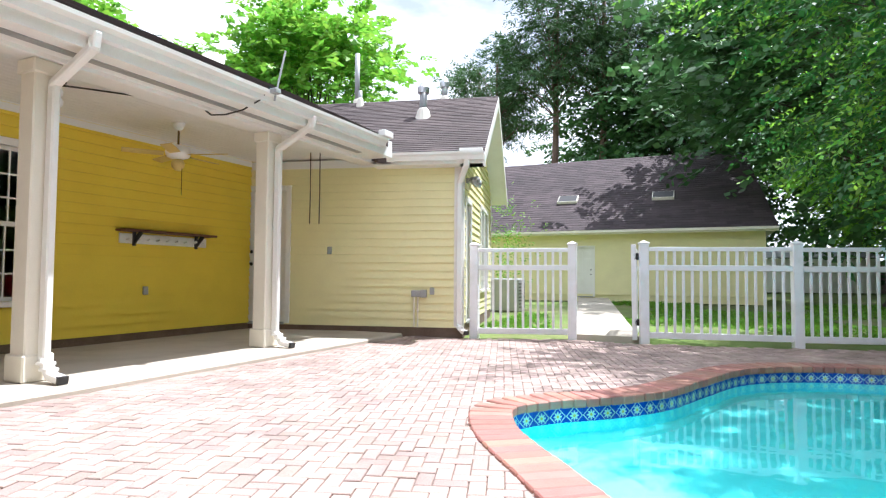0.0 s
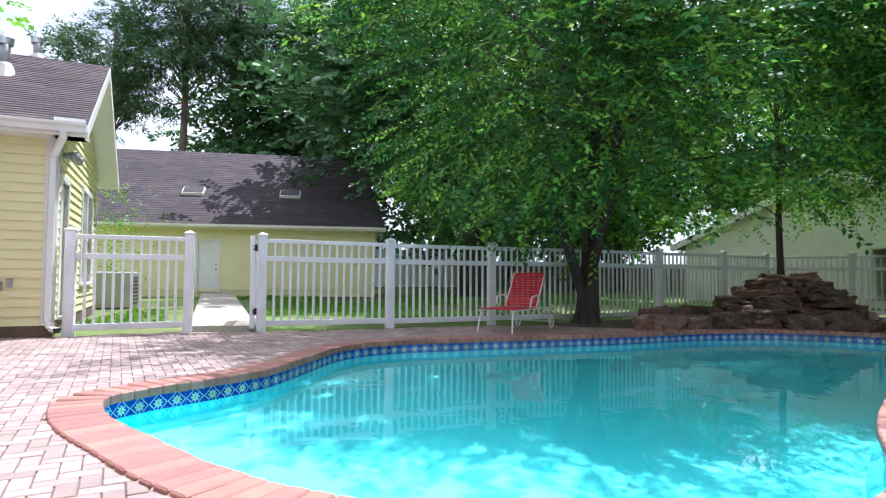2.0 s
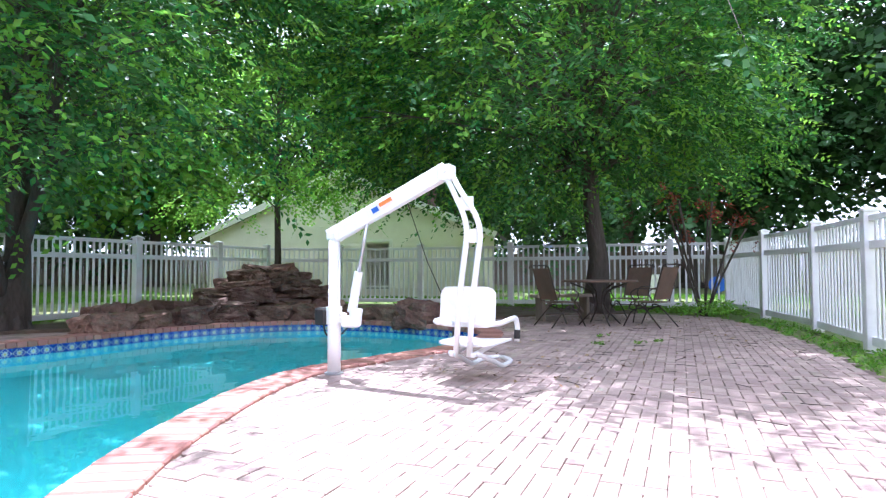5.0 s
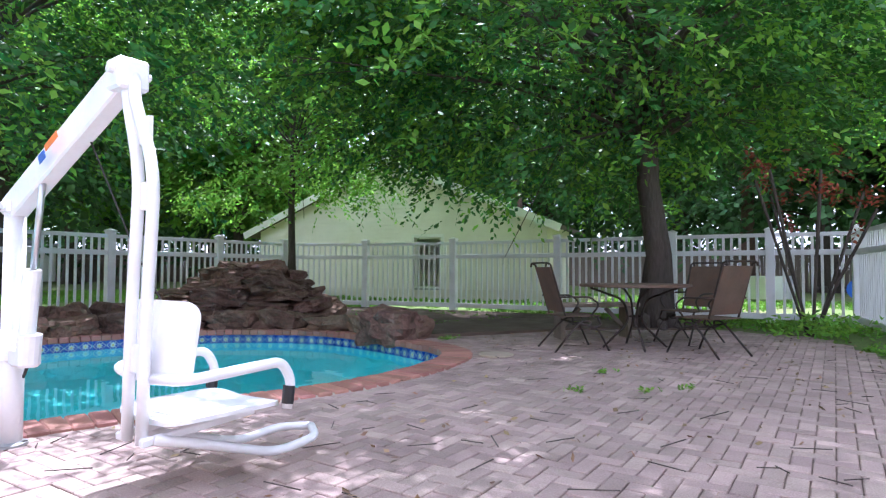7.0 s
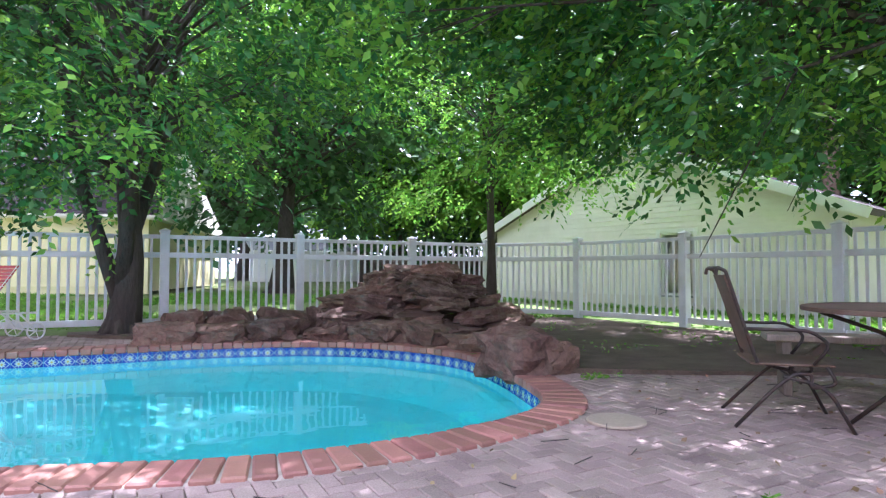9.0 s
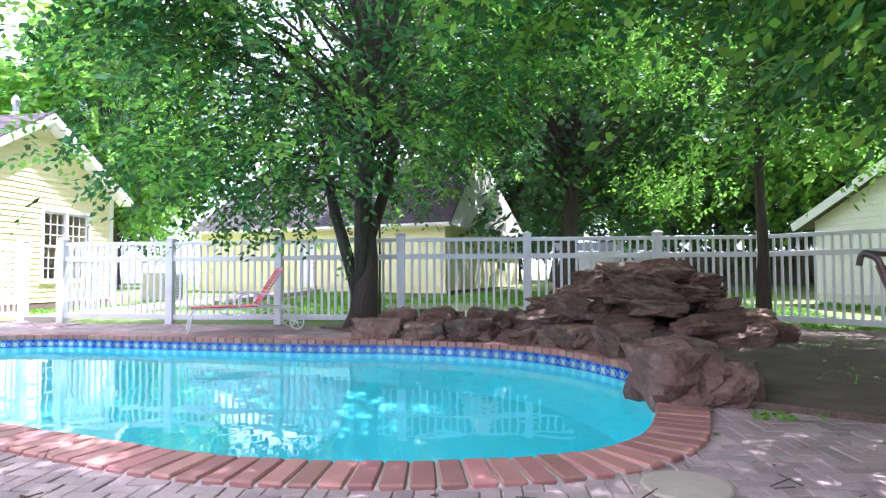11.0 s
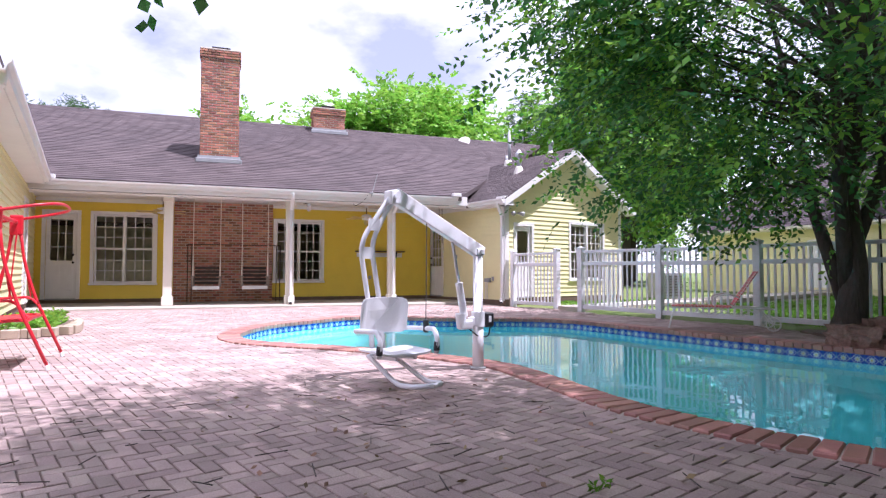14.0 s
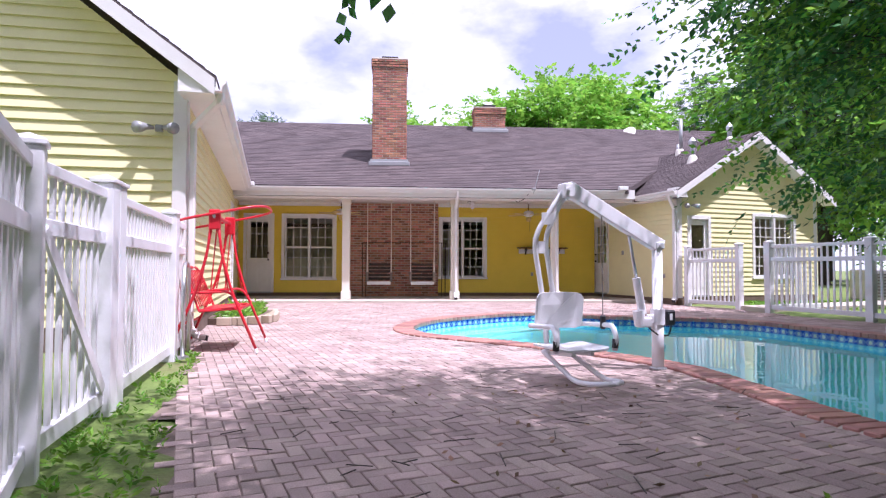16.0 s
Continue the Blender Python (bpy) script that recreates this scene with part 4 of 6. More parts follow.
PICKET_ME = mesh_of("picket", Shape().box(-0.019, -0.011, 0.1, 0.019, 0.011, FH - 0.05, c=0.003), M_VINYL)


def fence_post(x, y, turn=0.0):
    p = thing("fence_post", "white vinyl fence post with pyramid cap", "fence post", (x, y, grade(x, y) - 0.04), turn, "fence posts")
    for n, me in (("post_body", POST_ME), ("post_cap", CAP_ME)):
        new(n, me).parent = p
    return p


def fence_panel(a, b, name="picket_fence", label="white vinyl picket fence panel between two posts", gap=0.06, pitch=0.118, group="fence panels", brace=False):
    a, b = Vector((*a, grade(*a) - 0.04)), Vector((*b, grade(*b) - 0.04))
    d = b - a
    p = new(name)
    x = d.normalized()
    flat = Vector((d.x, d.y, 0)).normalized()
    y = Vector((-flat.y, flat.x, 0))
    p.matrix_basis = Matrix.Translation(a) @ Matrix((x, y, Vector((0, 0, 1)))).transposed().to_4x4()
    tagged(p, label, "fence", group)
    n = d.length
    for nm, z0, z1 in (("top_rail", FH - 0.06, FH), ("middle_rail", 1.08, 1.16), ("bottom_rail", 0.1, 0.19)):
        part(nm, Shape().box(gap, -0.024, z0, n - gap, 0.024, z1, c=0.005), M_VINYL, p)
    k = max(2, round((n - 2 * gap) / pitch))
    for i in range(1, k):
        piece("picket", PICKET_ME, Matrix.Translation((gap + (n - 2 * gap) * i / k, 0, 0)), p)
    if brace:
        part("brace", Shape().beam((gap + 0.05, -0.033, 1.1), (n - gap - 0.05, -0.033, 0.2), 0.016, 0.07), M_VINYL, p, "diagonal gate brace")
    return p


def fence_run(pts, posts=True):
    for a, b in zip(pts, pts[1:]):
        fence_panel(a, b)
    for i, p in enumerate(pts):
        q = pts[min(i + 1, len(pts) - 1)] if i < len(pts) - 1 else pts[i - 1]
        fence_post(*p, math.degrees(math.atan2(q[1] - p[1], q[0] - p[0])))


NORTH_FENCE = [(1.41, 8.12), (3.43, 8.43), (5.33, 8.75), (7.41, 8.98), (9.36, 9.5), (11.34, 9.93), (12.9, 10.3)]
fence_run(NORTH_FENCE)
EAST_FENCE = [(14.25, 9.2), (15.05, 7.3), (15.63, 5.17), (16.15, 3.25), (16.55, 1.9), (16.9, 0.85)]
fence_run(EAST_FENCE)
fence_panel(NORTH_FENCE[-1], EAST_FENCE[0])
SOUTH_FENCE = [(14.7, -0.05), (12.9, -0.85), (11.15, -1.4), (9.2, -2.02)]
fence_run(SOUTH_FENCE)
fence_panel(EAST_FENCE[-1], SOUTH_FENCE[0])
fence_panel(SOUTH_FENCE[-1], (8.02, -2.11), "fence_gate", "white vinyl picket gate with a diagonal brace", brace=True)
fence_post(8.02, -2.11, 0), fence_post(7.86, -2.12, 0), fence_post(5.84, -2.26, 0)
fence_panel((7.86, -2.12), (5.84, -2.26), "picket_fence", "white vinyl picket panel beside the gate", pitch=0.095)
fence_panel((5.84, -2.26), (5.0, -2.32), "picket_fence", "short white vinyl picket panel beside the house corner")
fence_panel((-1.08, 7.92), (0.38, 8.22), "picket_fence", "white vinyl picket panel beside the open gateway")
fence_post(-1.08, 7.92, 0), fence_post(0.38, 8.22, 0)
gate = fence_panel((1.28, 8.16), (1.31, 9.45), "fence_gate", "white vinyl picket gate standing open", 0.0)
part("gate_stile", Shape().box(-0.02, -0.035, 0.06, 0.1, 0.035, FH + 0.04, c=0.005), M_VINYL, gate)
for z in (0.32, 1.28):
    part("hinge", Shape().box(-0.02, -0.075, z - 0.05, 0.05, 0.0, z + 0.05, c=0.008).box(-0.05, -0.06, z - 0.02, 0.1, -0.04, z + 0.02, c=0.006), M_BLACK, gate, "black metal gate hinge")

# ---- far buildings ----
here = GARAGE
w_gar, mGar = siding_wall("garage_wall", (-9.0, 25.0), (4.4, 25.0), 0.4, 3.25, M_CREAM, "cream lap-sided wall of the garage building", [(6.05, 6.85, 0.4, 2.4)], expose=0.16)
door_unit("door_4", mGar, 6.05, 6.85, 0.3, 2.4, "white panelled garage side door", None, -1)
s = Shape().box(4.25, 25.0, 0.2, 4.4, 37.5, 3.25).box(-9, 37.4, 0.2, 4.4, 37.5, 3.25).box(-9, 25.0, 0.2, -8.9, 37.4, 3.25).box(-9, 25.02, 0.1, 4.4, 25.15, 0.42)
tagged(part("garage_back", s, M_CREAM), "plain outer walls of the garage building", "wall", kind="structure")
shingled("garage_roof", (-9.4, 24.5, 3.12), (4.8, 24.5, 3.12), (4.0, 31.0, 7.35), (-9.4, 31.0, 7.35), "dark stained shingle roof of the garage building", 0.22, 0.5, M_SHINGLE_DARK)
shingled("garage_roof_back", (4.8, 38.0, 3.12), (-9.4, 38.0, 3.12), (-9.4, 31.0, 7.35), (4.0, 31.0, 7.35), "dark stained shingle roof of the garage building", 0.6, 3.0, M_SHINGLE_DARK)
s = Shape().box(-9.4, 24.5, 2.93, 4.8, 24.53, 3.12).box(-9.4, 24.5, 3.0, 4.7, 25.0, 3.03).box(-9.4, 24.4, 3.0, 4.8, 24.5, 3.1)
s.add([(4.8, 24.5, 3.0), (4.8, 38, 3.0), (4.05, 31.0, 7.25), (4.3, 24.6, 3.0), (4.3, 37.9, 3.0), (4.0, 31.0, 7.2)], [(0, 1, 2), (5, 4, 3), (0, 3, 4, 1), (1, 4, 5, 2), (2, 5, 3, 0)])
tagged(part("garage_eave", s, M_POST), "ivory painted eave and gutter of the garage", "trim", kind="structure")
for x in (-3.6, 0.6):
    k = thing("skylight", "small roof skylight with pale frame", "skylight", (x, 26.9, 4.72), group="garage skylights")
    k.matrix_basis = here @ pose(x, 26.9, 4.74, math.degrees(math.atan2(4.23, 6.5)))
    part("frame", Shape().box(-0.46, -0.31, -0.05, 0.46, 0.31, 0.09, c=0.01), M_POST, k)
    part("pane", Shape().box(-0.42, -0.27, 0.085, 0.42, 0.27, 0.1), M_BLACK, k, "dark skylight pane")
here = WORLD
w_barn, mB = siding_wall("barn_wall", (15.3, 16.2), (19.0, 7.9), 0.32, 2.1, M_PALE, "pale lap-sided gable wall of a barn", [(5.35, 6.15, 0.32, 1.75)], (4.55, 3.95), expose=0.12)
s = Shape()
s.box(0.0, 0.15, 0.0, 0.15, 3, 2.1).box(8.94, 0.15, 0.0, 9.09, 3, 2.1).box(0, 2.9, 0.0, 9.09, 3, 2.1).box(0, 0.02, -0.1, 9.09, 0.12, 0.32)
b = tagged(part("barn_back", s, M_PALE), "plain outer walls of the barn", "wall", kind="structure")
b.matrix_basis = mB
door_unit("door_5", mB, 5.35, 6.15, 0.32, 1.75, "dark barn doorway with pale frame and glass", (0.05, 0.95, 0.05, 0.97, 1, 1), 0)
pt = lambda u, y, z: mB @ Vector((u, y, z))
shingled("barn_roof", pt(-0.4, -0.3, 1.98), pt(-0.4, 3.3, 1.98), pt(4.55, 3.3, 4.05), pt(4.55, -0.3, 4.05), "grey-brown shingle barn roof", 0.4, 1.5)
shingled("barn_roof_east", pt(9.49, 3.3, 1.98), pt(9.49, -0.3, 1.98), pt(4.55, -0.3, 4.05), pt(4.55, 3.3, 4.05), "grey-brown shingle barn roof", 0.4, 1.5)
s = Shape()
for u in (-0.4, 9.49):
    a, c = pt(u, -0.31, 1.9), pt(4.55, -0.31, 3.96)
    s.beam(a, c, 0.03, 0.2)
tagged(part("barn_rake", s, M_WHITE), "white rake boards of the barn", "trim", kind="structure")

shed = thing("white_shed", "low white metal shed far across the lawn", "shed", (10.5, 37.0, 0.2), 8)
part("wall", Shape().box(-3.2, 0, 0, 3.2, 3, 1.9), M_WHITE, shed)
part("roof", Shape().slab(((-3.4, -0.2, 2.0), (3.4, -0.2, 2.0), (3.4, 3.2, 2.6), (-3.4, 3.2, 2.6)), 0.08), M_GREYMET, shed)


def board_fence(a, b, h=1.8):
    f = thing("board_fence", "dark weathered wooden board fence along the far edge of the lawn", "fence")
    a, b = Vector((*a, 0.12)), Vector((*b, 0.12))
    n = int((b - a).length / 0.15)
    s, rnd = Shape(), random.Random(n)
    m, length = wall_frame(a[:2], b[:2])
    for i in range(n):
        s.box(i * 0.15, rnd.uniform(-0.01, 0.01), 0, i * 0.15 + 0.14, 0.025, h + rnd.uniform(-0.03, 0.03), m)
    tagged(part("boarding", s, M_GREYWOOD, f), "weathered fence boards", kind="stuff")
    part("rail", Shape().box(0, 0.026, 1.5, length, 0.08, 1.6, m), M_GREYWOOD, f)


board_fence((34, -4), (33, 26))
board_fence((33, 26), (12, 44))
board_fence((-6, 21.5), (-2.6, 21.3), 2.0)
walkway = tagged(part("walkway", Shape().slab(((0.4, 8.2, 0.11), (1.35, 8.2, 0.1), (0.25, 19.9, 0.28), (-0.75, 19.9, 0.28)), 0.1), M_SLAB), "narrow concrete path across the lawn to the garage door", "path", kind="structure")

# ---- trees ----


def leaf_mesh(name, centres, dirs, mat, rnd, count=9, length=0.5, leaf=0.11, width=0.045, droop=0.25):
    """Sprays of leaves: along each twig, leaves on both sides, slightly folded, with an uneven lie."""
    n = len(centres)
    d = dirs / np.linalg.norm(dirs, axis=1, keepdims=True)
    side = np.cross(d, np.array([0, 0, 1.0]) + rnd.normal(0, 0.35, (n, 3)))
    side /= np.linalg.norm(side, axis=1, keepdims=True) + 1e-9
    nrm = np.cross(side, d)
    t = (np.arange(count) / count)[None, :, None]
    sg = np.where(np.arange(count) % 2, 1.0, -1.0)[None, :, None]
    base = centres[:, None] + d[:, None] * length * t - np.array([0, 0, 1.0]) * droop * length * t ** 2
    axis = d[:, None] * 0.55 + side[:, None] * sg * 0.8 + rnd.normal(0, 0.22, (n, count, 3)) - np.array([0, 0, 0.2])
    axis /= np.linalg.norm(axis, axis=2, keepdims=True)
    across = np.cross(axis, nrm[:, None] + rnd.normal(0, 0.35, (n, count, 3)))
    across /= np.linalg.norm(across, axis=2, keepdims=True) + 1e-9
    size = rnd.uniform(0.7, 1.25, (n, count, 1))
    tip, mid = base + axis * leaf * size, base + axis * leaf * 0.45 * size
    v = np.stack([base, mid + across * width * size, tip, mid - across * width * size], 2).reshape(-1, 3)
    k = len(v) // 4
    me = bpy.data.meshes.new(name)
    me.vertices.add(4 * k), me.loops.add(4 * k), me.polygons.add(k)
    me.vertices.foreach_set("co", v.astype(np.float32).ravel())
    me.loops.foreach_set("vertex_index", np.arange(4 * k, dtype=np.int32))
    me.polygons.foreach_set("loop_start", np.arange(0, 4 * k, 4, dtype=np.int32))
    me.materials.append(mat)
    me.update(calc_edges=True)
    return me


def tree(name, label, at, trunk, radius, centre, radii, clumps, sprays, mat, seed, bark=M_BARK, leaf=0.11, length=0.5, stems=1, clump=0.9, light=None, group="", low=0.0, fork=1.2, width=0.045, keep=None):
    """A tapered trunk with limbs to leafy clumps that fill an uneven crown."""
    rnd = np.random.RandomState(seed)
    t = thing(name, label, "tree", at, group=group)
    C, R = np.array(centre), np.array(radii)
    u = rnd.normal(0, 1, (clumps, 3))
    u /= np.linalg.norm(u, axis=1, keepdims=True)
    ends = C + u * R * rnd.uniform(0.35, 1.0, (clumps, 1)) ** 0.6
    ends = ends[ends[:, 2] > C[2] - R[2] * (1 - low)]
    if keep:
        ends = np.array([e for e in ends if keep(*e)])
    s = Shape()
    bend = [(0.0, 0.0, -0.15)]
    for i in range(1, 7):
        f = i / 6
        bend.append((trunk[0] * f + rnd.normal(0, 0.04), trunk[1] * f + rnd.normal(0, 0.04), trunk[2] * f))
    s.tube(bend, [radius * (1.5 if i == 0 else 1.0 - 0.65 * i / 6) for i in range(7)], 12)
    for k in range(8):
        a = k * 0.8
        s.tube([(math.cos(a) * radius * 0.5, math.sin(a) * radius * 0.5, 0.3), (math.cos(a) * radius * 1.3, math.sin(a) * radius * 1.3, 0.03), (math.cos(a) * radius * 2.2, math.sin(a) * radius * 2.2, -0.12)], [radius * 0.45, radius * 0.38, 0.03], 6)
    for k in range(stems - 1):
        a = 2.1 * k + seed
        p0 = Vector((0, 0, fork * (0.3 + 0.25 * k)))
        q = Vector((math.cos(a) * R[0] * 0.3, math.sin(a) * R[1] * 0.3, trunk[2] * 0.9))
        s.tube([p0, p0.lerp(q, 0.3) + Vector((math.cos(a), math.sin(a), 0)) * 0.12, p0.lerp(q, 0.65), q], [radius * 0.62, radius * 0.5, radius * 0.34, radius * 0.15], 9)
    part("trunk", s, bark, t, smooth=True)
    s = Shape()
    for e in ends:
        e = Vector(e)
        f = min(0.95, max(fork / trunk[2], 0.15 + 0.7 * (e.z / (C[2] + R[2]))))
        a = Vector((trunk[0] * f, trunk[1] * f, trunk[2] * f))
        mid = a.lerp(e, 0.5) + Vector((rnd.normal(0, 0.2), rnd.normal(0, 0.2), 0.25))
        r0 = radius * 0.2
        s.tube([a, a.lerp(mid, 0.5) + Vector((0, 0, 0.08)), mid, mid.lerp(e, 0.5), e], [r0, r0 * 0.8, r0 * 0.6, r0 * 0.35, 0.008], 5, caps=False)
        for _ in range(3):
            g = e + Vector(rnd.normal(0, clump * 0.7, 3))
            s.tube([mid.lerp(e, 0.6), g], [r0 * 0.25, 0.004], 4, caps=False)
    part("limbwork", s, bark, t, smooth=True)
    k = sprays // max(1, len(ends))
    cen = np.repeat(ends, k, axis=0) + rnd.normal(0, 1, (k * len(ends), 3)) * np.array([clump, clump, clump * 0.5])
    out = cen - C + rnd.normal(0, 0.8, cen.shape) * R.mean() * 0.5
    out[:, 2] = out[:, 2] * 0.4 - 0.1 * R.mean()
    pick = rnd.rand(len(cen)) < (0.36 if light else 0.0)
    new("crown", leaf_mesh("crown", cen[~pick], out[~pick], mat, rnd, 9, length, leaf, width)).parent = t
    # random lighter sprays: leaf variety, and bright highlights put into the leaf colour
    if light:
        new("highlight_foliage", leaf_mesh("highlight_foliage", cen[pick], out[pick], light, rnd, 9, length, leaf, width)).parent = t
    return t


tree("elm_tree", "leafy green tree with a forked dark trunk beside the pool fence", (7.0, 8.35, 0.02), (0.25, 0.1, 6.0), 0.17, (-0.2, -0.3, 5.2), (4.2, 3.9, 3.75), 80, 9600, M_LEAF, 3, stems=4, light=M_LEAF_LIGHT, clump=0.7, leaf=0.115, width=0.03)
tree("elm_tree", "broad dark-canopied tree shading the patio table", (14.6, 2.8, 0.05), (-0.2, 0.0, 6.0), 0.2, (-0.7, 0.5, 5.1), (4.8, 4.8, 3.6), 132, 15500, M_LEAF, 5, stems=1, keep=lambda x, y, z: z > (2.0 if y > 0.4 else 2.75) and (y > -2.6 or z > 5.0) and x > -5.2, light=M_LEAF_LIGHT, clump=0.72, leaf=0.115, width=0.03, fork=2.6)
tree("young_tree", "slender tree with light feathery leaves behind the rock pile", (12.77, 9.72, 0.05), (0.1, 0.1, 6.5), 0.085, (0.0, -0.2, 5.2), (3.2, 3.2, 3.9), 44, 4200, M_LEAF_LIGHT, 7, clump=0.55, leaf=0.105, width=0.028, fork=1.8)

oak = tree("oak_tree", "large dark oak behind the fence", (9.0, 21.0, 0.1), (0.4, 0.2, 8.0), 0.34, (0.0, 0.0, 8.2), (6.4, 6.0, 6.2), 70, 2200, M_LEAF_DARK, 11, clump=1.2, leaf=0.34, length=1.1, width=0.13, group="background trees", fork=2.5)
oak2 = tree("oak_tree", "tall dark oak behind the lawn", (22.0, 36.0, 0.1), (-0.4, 0.3, 10.0), 0.4, (0.0, 0.0, 9.5), (6.0, 6.0, 8.2), 80, 2400, M_LEAF_DARK, 12, clump=1.3, leaf=0.36, length=1.2, width=0.14, group="background trees", fork=2.0)
maple = tree("maple_tree", "bright green leafy tree behind the house roof", (-14.0, 24.0, 0.1), (0.3, 0.2, 8.0), 0.3, (0.0, 0.0, 8.6), (4.6, 4.6, 5.2), 80, 2800, M_LEAF_LIGHT, 13, clump=1.0, leaf=0.32, length=0.9, width=0.13, group="background trees", fork=3.0)
pine = tree("pine_tree", "tall pine with a bare trunk and tufted crown", (-5.2, 44.0, 0.1), (0.5, 0.3, 22.0), 0.36, (0.3, 0.2, 18.5), (4.0, 4.0, 6.0), 46, 1500, M_NEEDLE, 14, M_PINEBARK, clump=0.75, leaf=0.45, length=0.6, width=0.05, group="background trees", fork=13.0)
turned = random.Random(8)
for src, spots in ((oak, [(33, 5, 1.0), (6, 47, 1.3), (-24, 34, 1.0)]),
                   (oak2, [(37, 3, 1.2), (38, 13, 1.2), (1, 52, 1.1), (38, 22, 1.2), (18, 46, 1.3), (24, -12, 1.0), (34, -9, 1.2)]),
                   (maple, [(13.5, 33, 0.95), (19.5, 27, 1.0), (28, 24, 1.1), (-19, 11.5, 0.84), (-24, 17, 0.95), (-20, 3.5, 0.66)]),
                   (pine, [(-1.8, 46, 1.08), (-10, 47, 0.86), (2.5, 49, 1.02), (-13, 50, 0.85), (-27, 26, 0.62), (-36, -5, 0.55), (-38, -9, 0.56), (-36, -13, 0.55), (-39, -1, 0.52), (33, 8, 0.8), (29, 17, 0.9)])):
    for x, y, k in spots:
        copy_thing(src, pose(x, y, 0.1, 0, 0, turned.uniform(0, 360)) @ Matrix.Scale(k, 4))


# ---- pool lift ----
def arc(points, n=6):
    """Rounds the corners of a path."""
    p = [Vector(q) for q in points]
    out = [p[0]]
    for a, b, c in zip(p, p[1:], p[2:]):
        r = min((a - b).length, (c - b).length) * 0.4
        u, v = b + (a - b).normalized() * r, b + (c - b).normalized() * r
        out += [u.lerp(b, i / n).lerp(b.lerp(v, i / n), i / n) for i in range(n + 1)]
    return out + [p[-1]]


lift = thing("pool_lift", "white powder-coated pool lift with hanging plastic seat beside the pool", "pool lift", (7.12, 2.19, 0.0), 10)
lift.scale = (1.0, 1.06, 1.0)
part("mast", Shape().tube([(0, 0, 0.012), (0, 0, 0.5), (0, 0, 0.502), (0, 0, 1.12)], [0.052, 0.052, 0.045, 0.045], 16), M_LIFT, lift, smooth=True)
part("base_collar", Shape().lathe([(0.075, 0), (0.075, 0.012), (0.055, 0.02)], 18), M_GREYMET, lift, "grey metal floor collar")
part("arm", Shape().beam((0.0, 0.04, 1.1), (0.05, -0.93, 1.585), 0.075, 0.125, 0.008), M_LIFT, lift)
part("arm_pivot", Shape().box(-0.05, -0.05, 1.08, 0.05, 0.05, 1.15, c=0.012).tube([(-0.06, 0, 1.12), (0.06, 0, 1.12)], 0.018, 8), M_LIFT, lift)
for x in (0.04, -0.042):
    part("warning_label", Shape().beam((x, -0.42, 1.335), (x + 0.005, -0.52, 1.385), 0.003, 0.03), M_ORANGE, lift, "orange warning label")
    part("wheelchair_label", Shape().beam((x, -0.36, 1.29), (x + 0.003, -0.41, 1.315), 0.003, 0.04), M_BLUE, lift, "small blue label")
act = part("actuator", Shape().tube([(0.0, -0.16, 0.5), (0.0, -0.22, 0.82)], [0.036, 0.034], 14).tube([(0.0, -0.2, 0.53), (0.0, -0.185, 0.4)], [0.05, 0.048], 14).box(-0.045, -0.22, 0.38, 0.045, -0.08, 0.47, c=0.015), M_LIFT, lift, smooth=False)
part("piston_rod", Shape().tube([(0.0, -0.22, 0.82), (0.0, -0.3, 1.24)], 0.014, 10), M_STEEL, act, "bare steel piston rod", True)
part("bracket", Shape().beam((0, -0.1, 0.45), (0, 0.0, 0.46), 0.05, 0.08, 0.006).tube([(0, 0, 0.4), (0, 0, 0.54)], 0.062, 16), M_LIFT, lift)
box = part("control_box", Shape().box(-0.06, 0.05, 0.39, 0.06, 0.15, 0.53, c=0.014), M_BLACK, lift, "black battery and control box")
part("control_label", Shape().box(0.0605, 0.08, 0.44, 0.063, 0.11, 0.5), M_PLASTIC, box)
part("cable", Shape().tube(arc([(0.03, 0.12, 0.39), (0.03, 0.1, 0.3), (0.04, -0.02, 0.3), (0.02, -0.14, 0.4)]), 0.007, 6), M_CABLE, lift, "black power cable")
for y in (-0.05, 0.05):
    part("hanger_tube", Shape().tube(arc([(0.05, -0.93 + y * 0.6, 1.56), (0.02, -1.0 + y * 0.5, 1.45), (0.0, -1.16 + y, 1.16), (0.02, -1.08 + y, 0.62), (0.03, -1.05 + y, 0.2)]), 0.021, 10), M_LIFT, lift, smooth=True)
for a, b in (((0.02, -1.09, 1.32), 0.1), ((0.01, -1.14, 1.08), 0.1), ((0.025, -1.06, 0.5), 0.1)):
    part("hanger_web", Shape().box(a[0] - 0.008, a[1] - b / 2, a[2] - 0.05, a[0] + 0.008, a[1] + b / 2, a[2] + 0.05), M_LIFT, lift)
part("head_plate", Shape().box(-0.02, -0.98, 1.5, 0.1, -0.88, 1.62, c=0.01).tube([(-0.04, -0.94, 1.57), (0.12, -0.94, 1.57)], 0.016, 8), M_LIFT, lift)


def rounded(w, h, r, n=5):
    pts = []
    for cx, cy, a0 in ((w / 2 - r, h / 2 - r, 0), (-w / 2 + r, h / 2 - r, 90), (-w / 2 + r, -h / 2 + r, 180), (w / 2 - r, -h / 2 + r, 270)):
        pts += [(cx + r * math.cos(radians(a0 + 90 * i / n)), cy + r * math.sin(radians(a0 + 90 * i / n))) for i in range(n + 1)]
    return pts


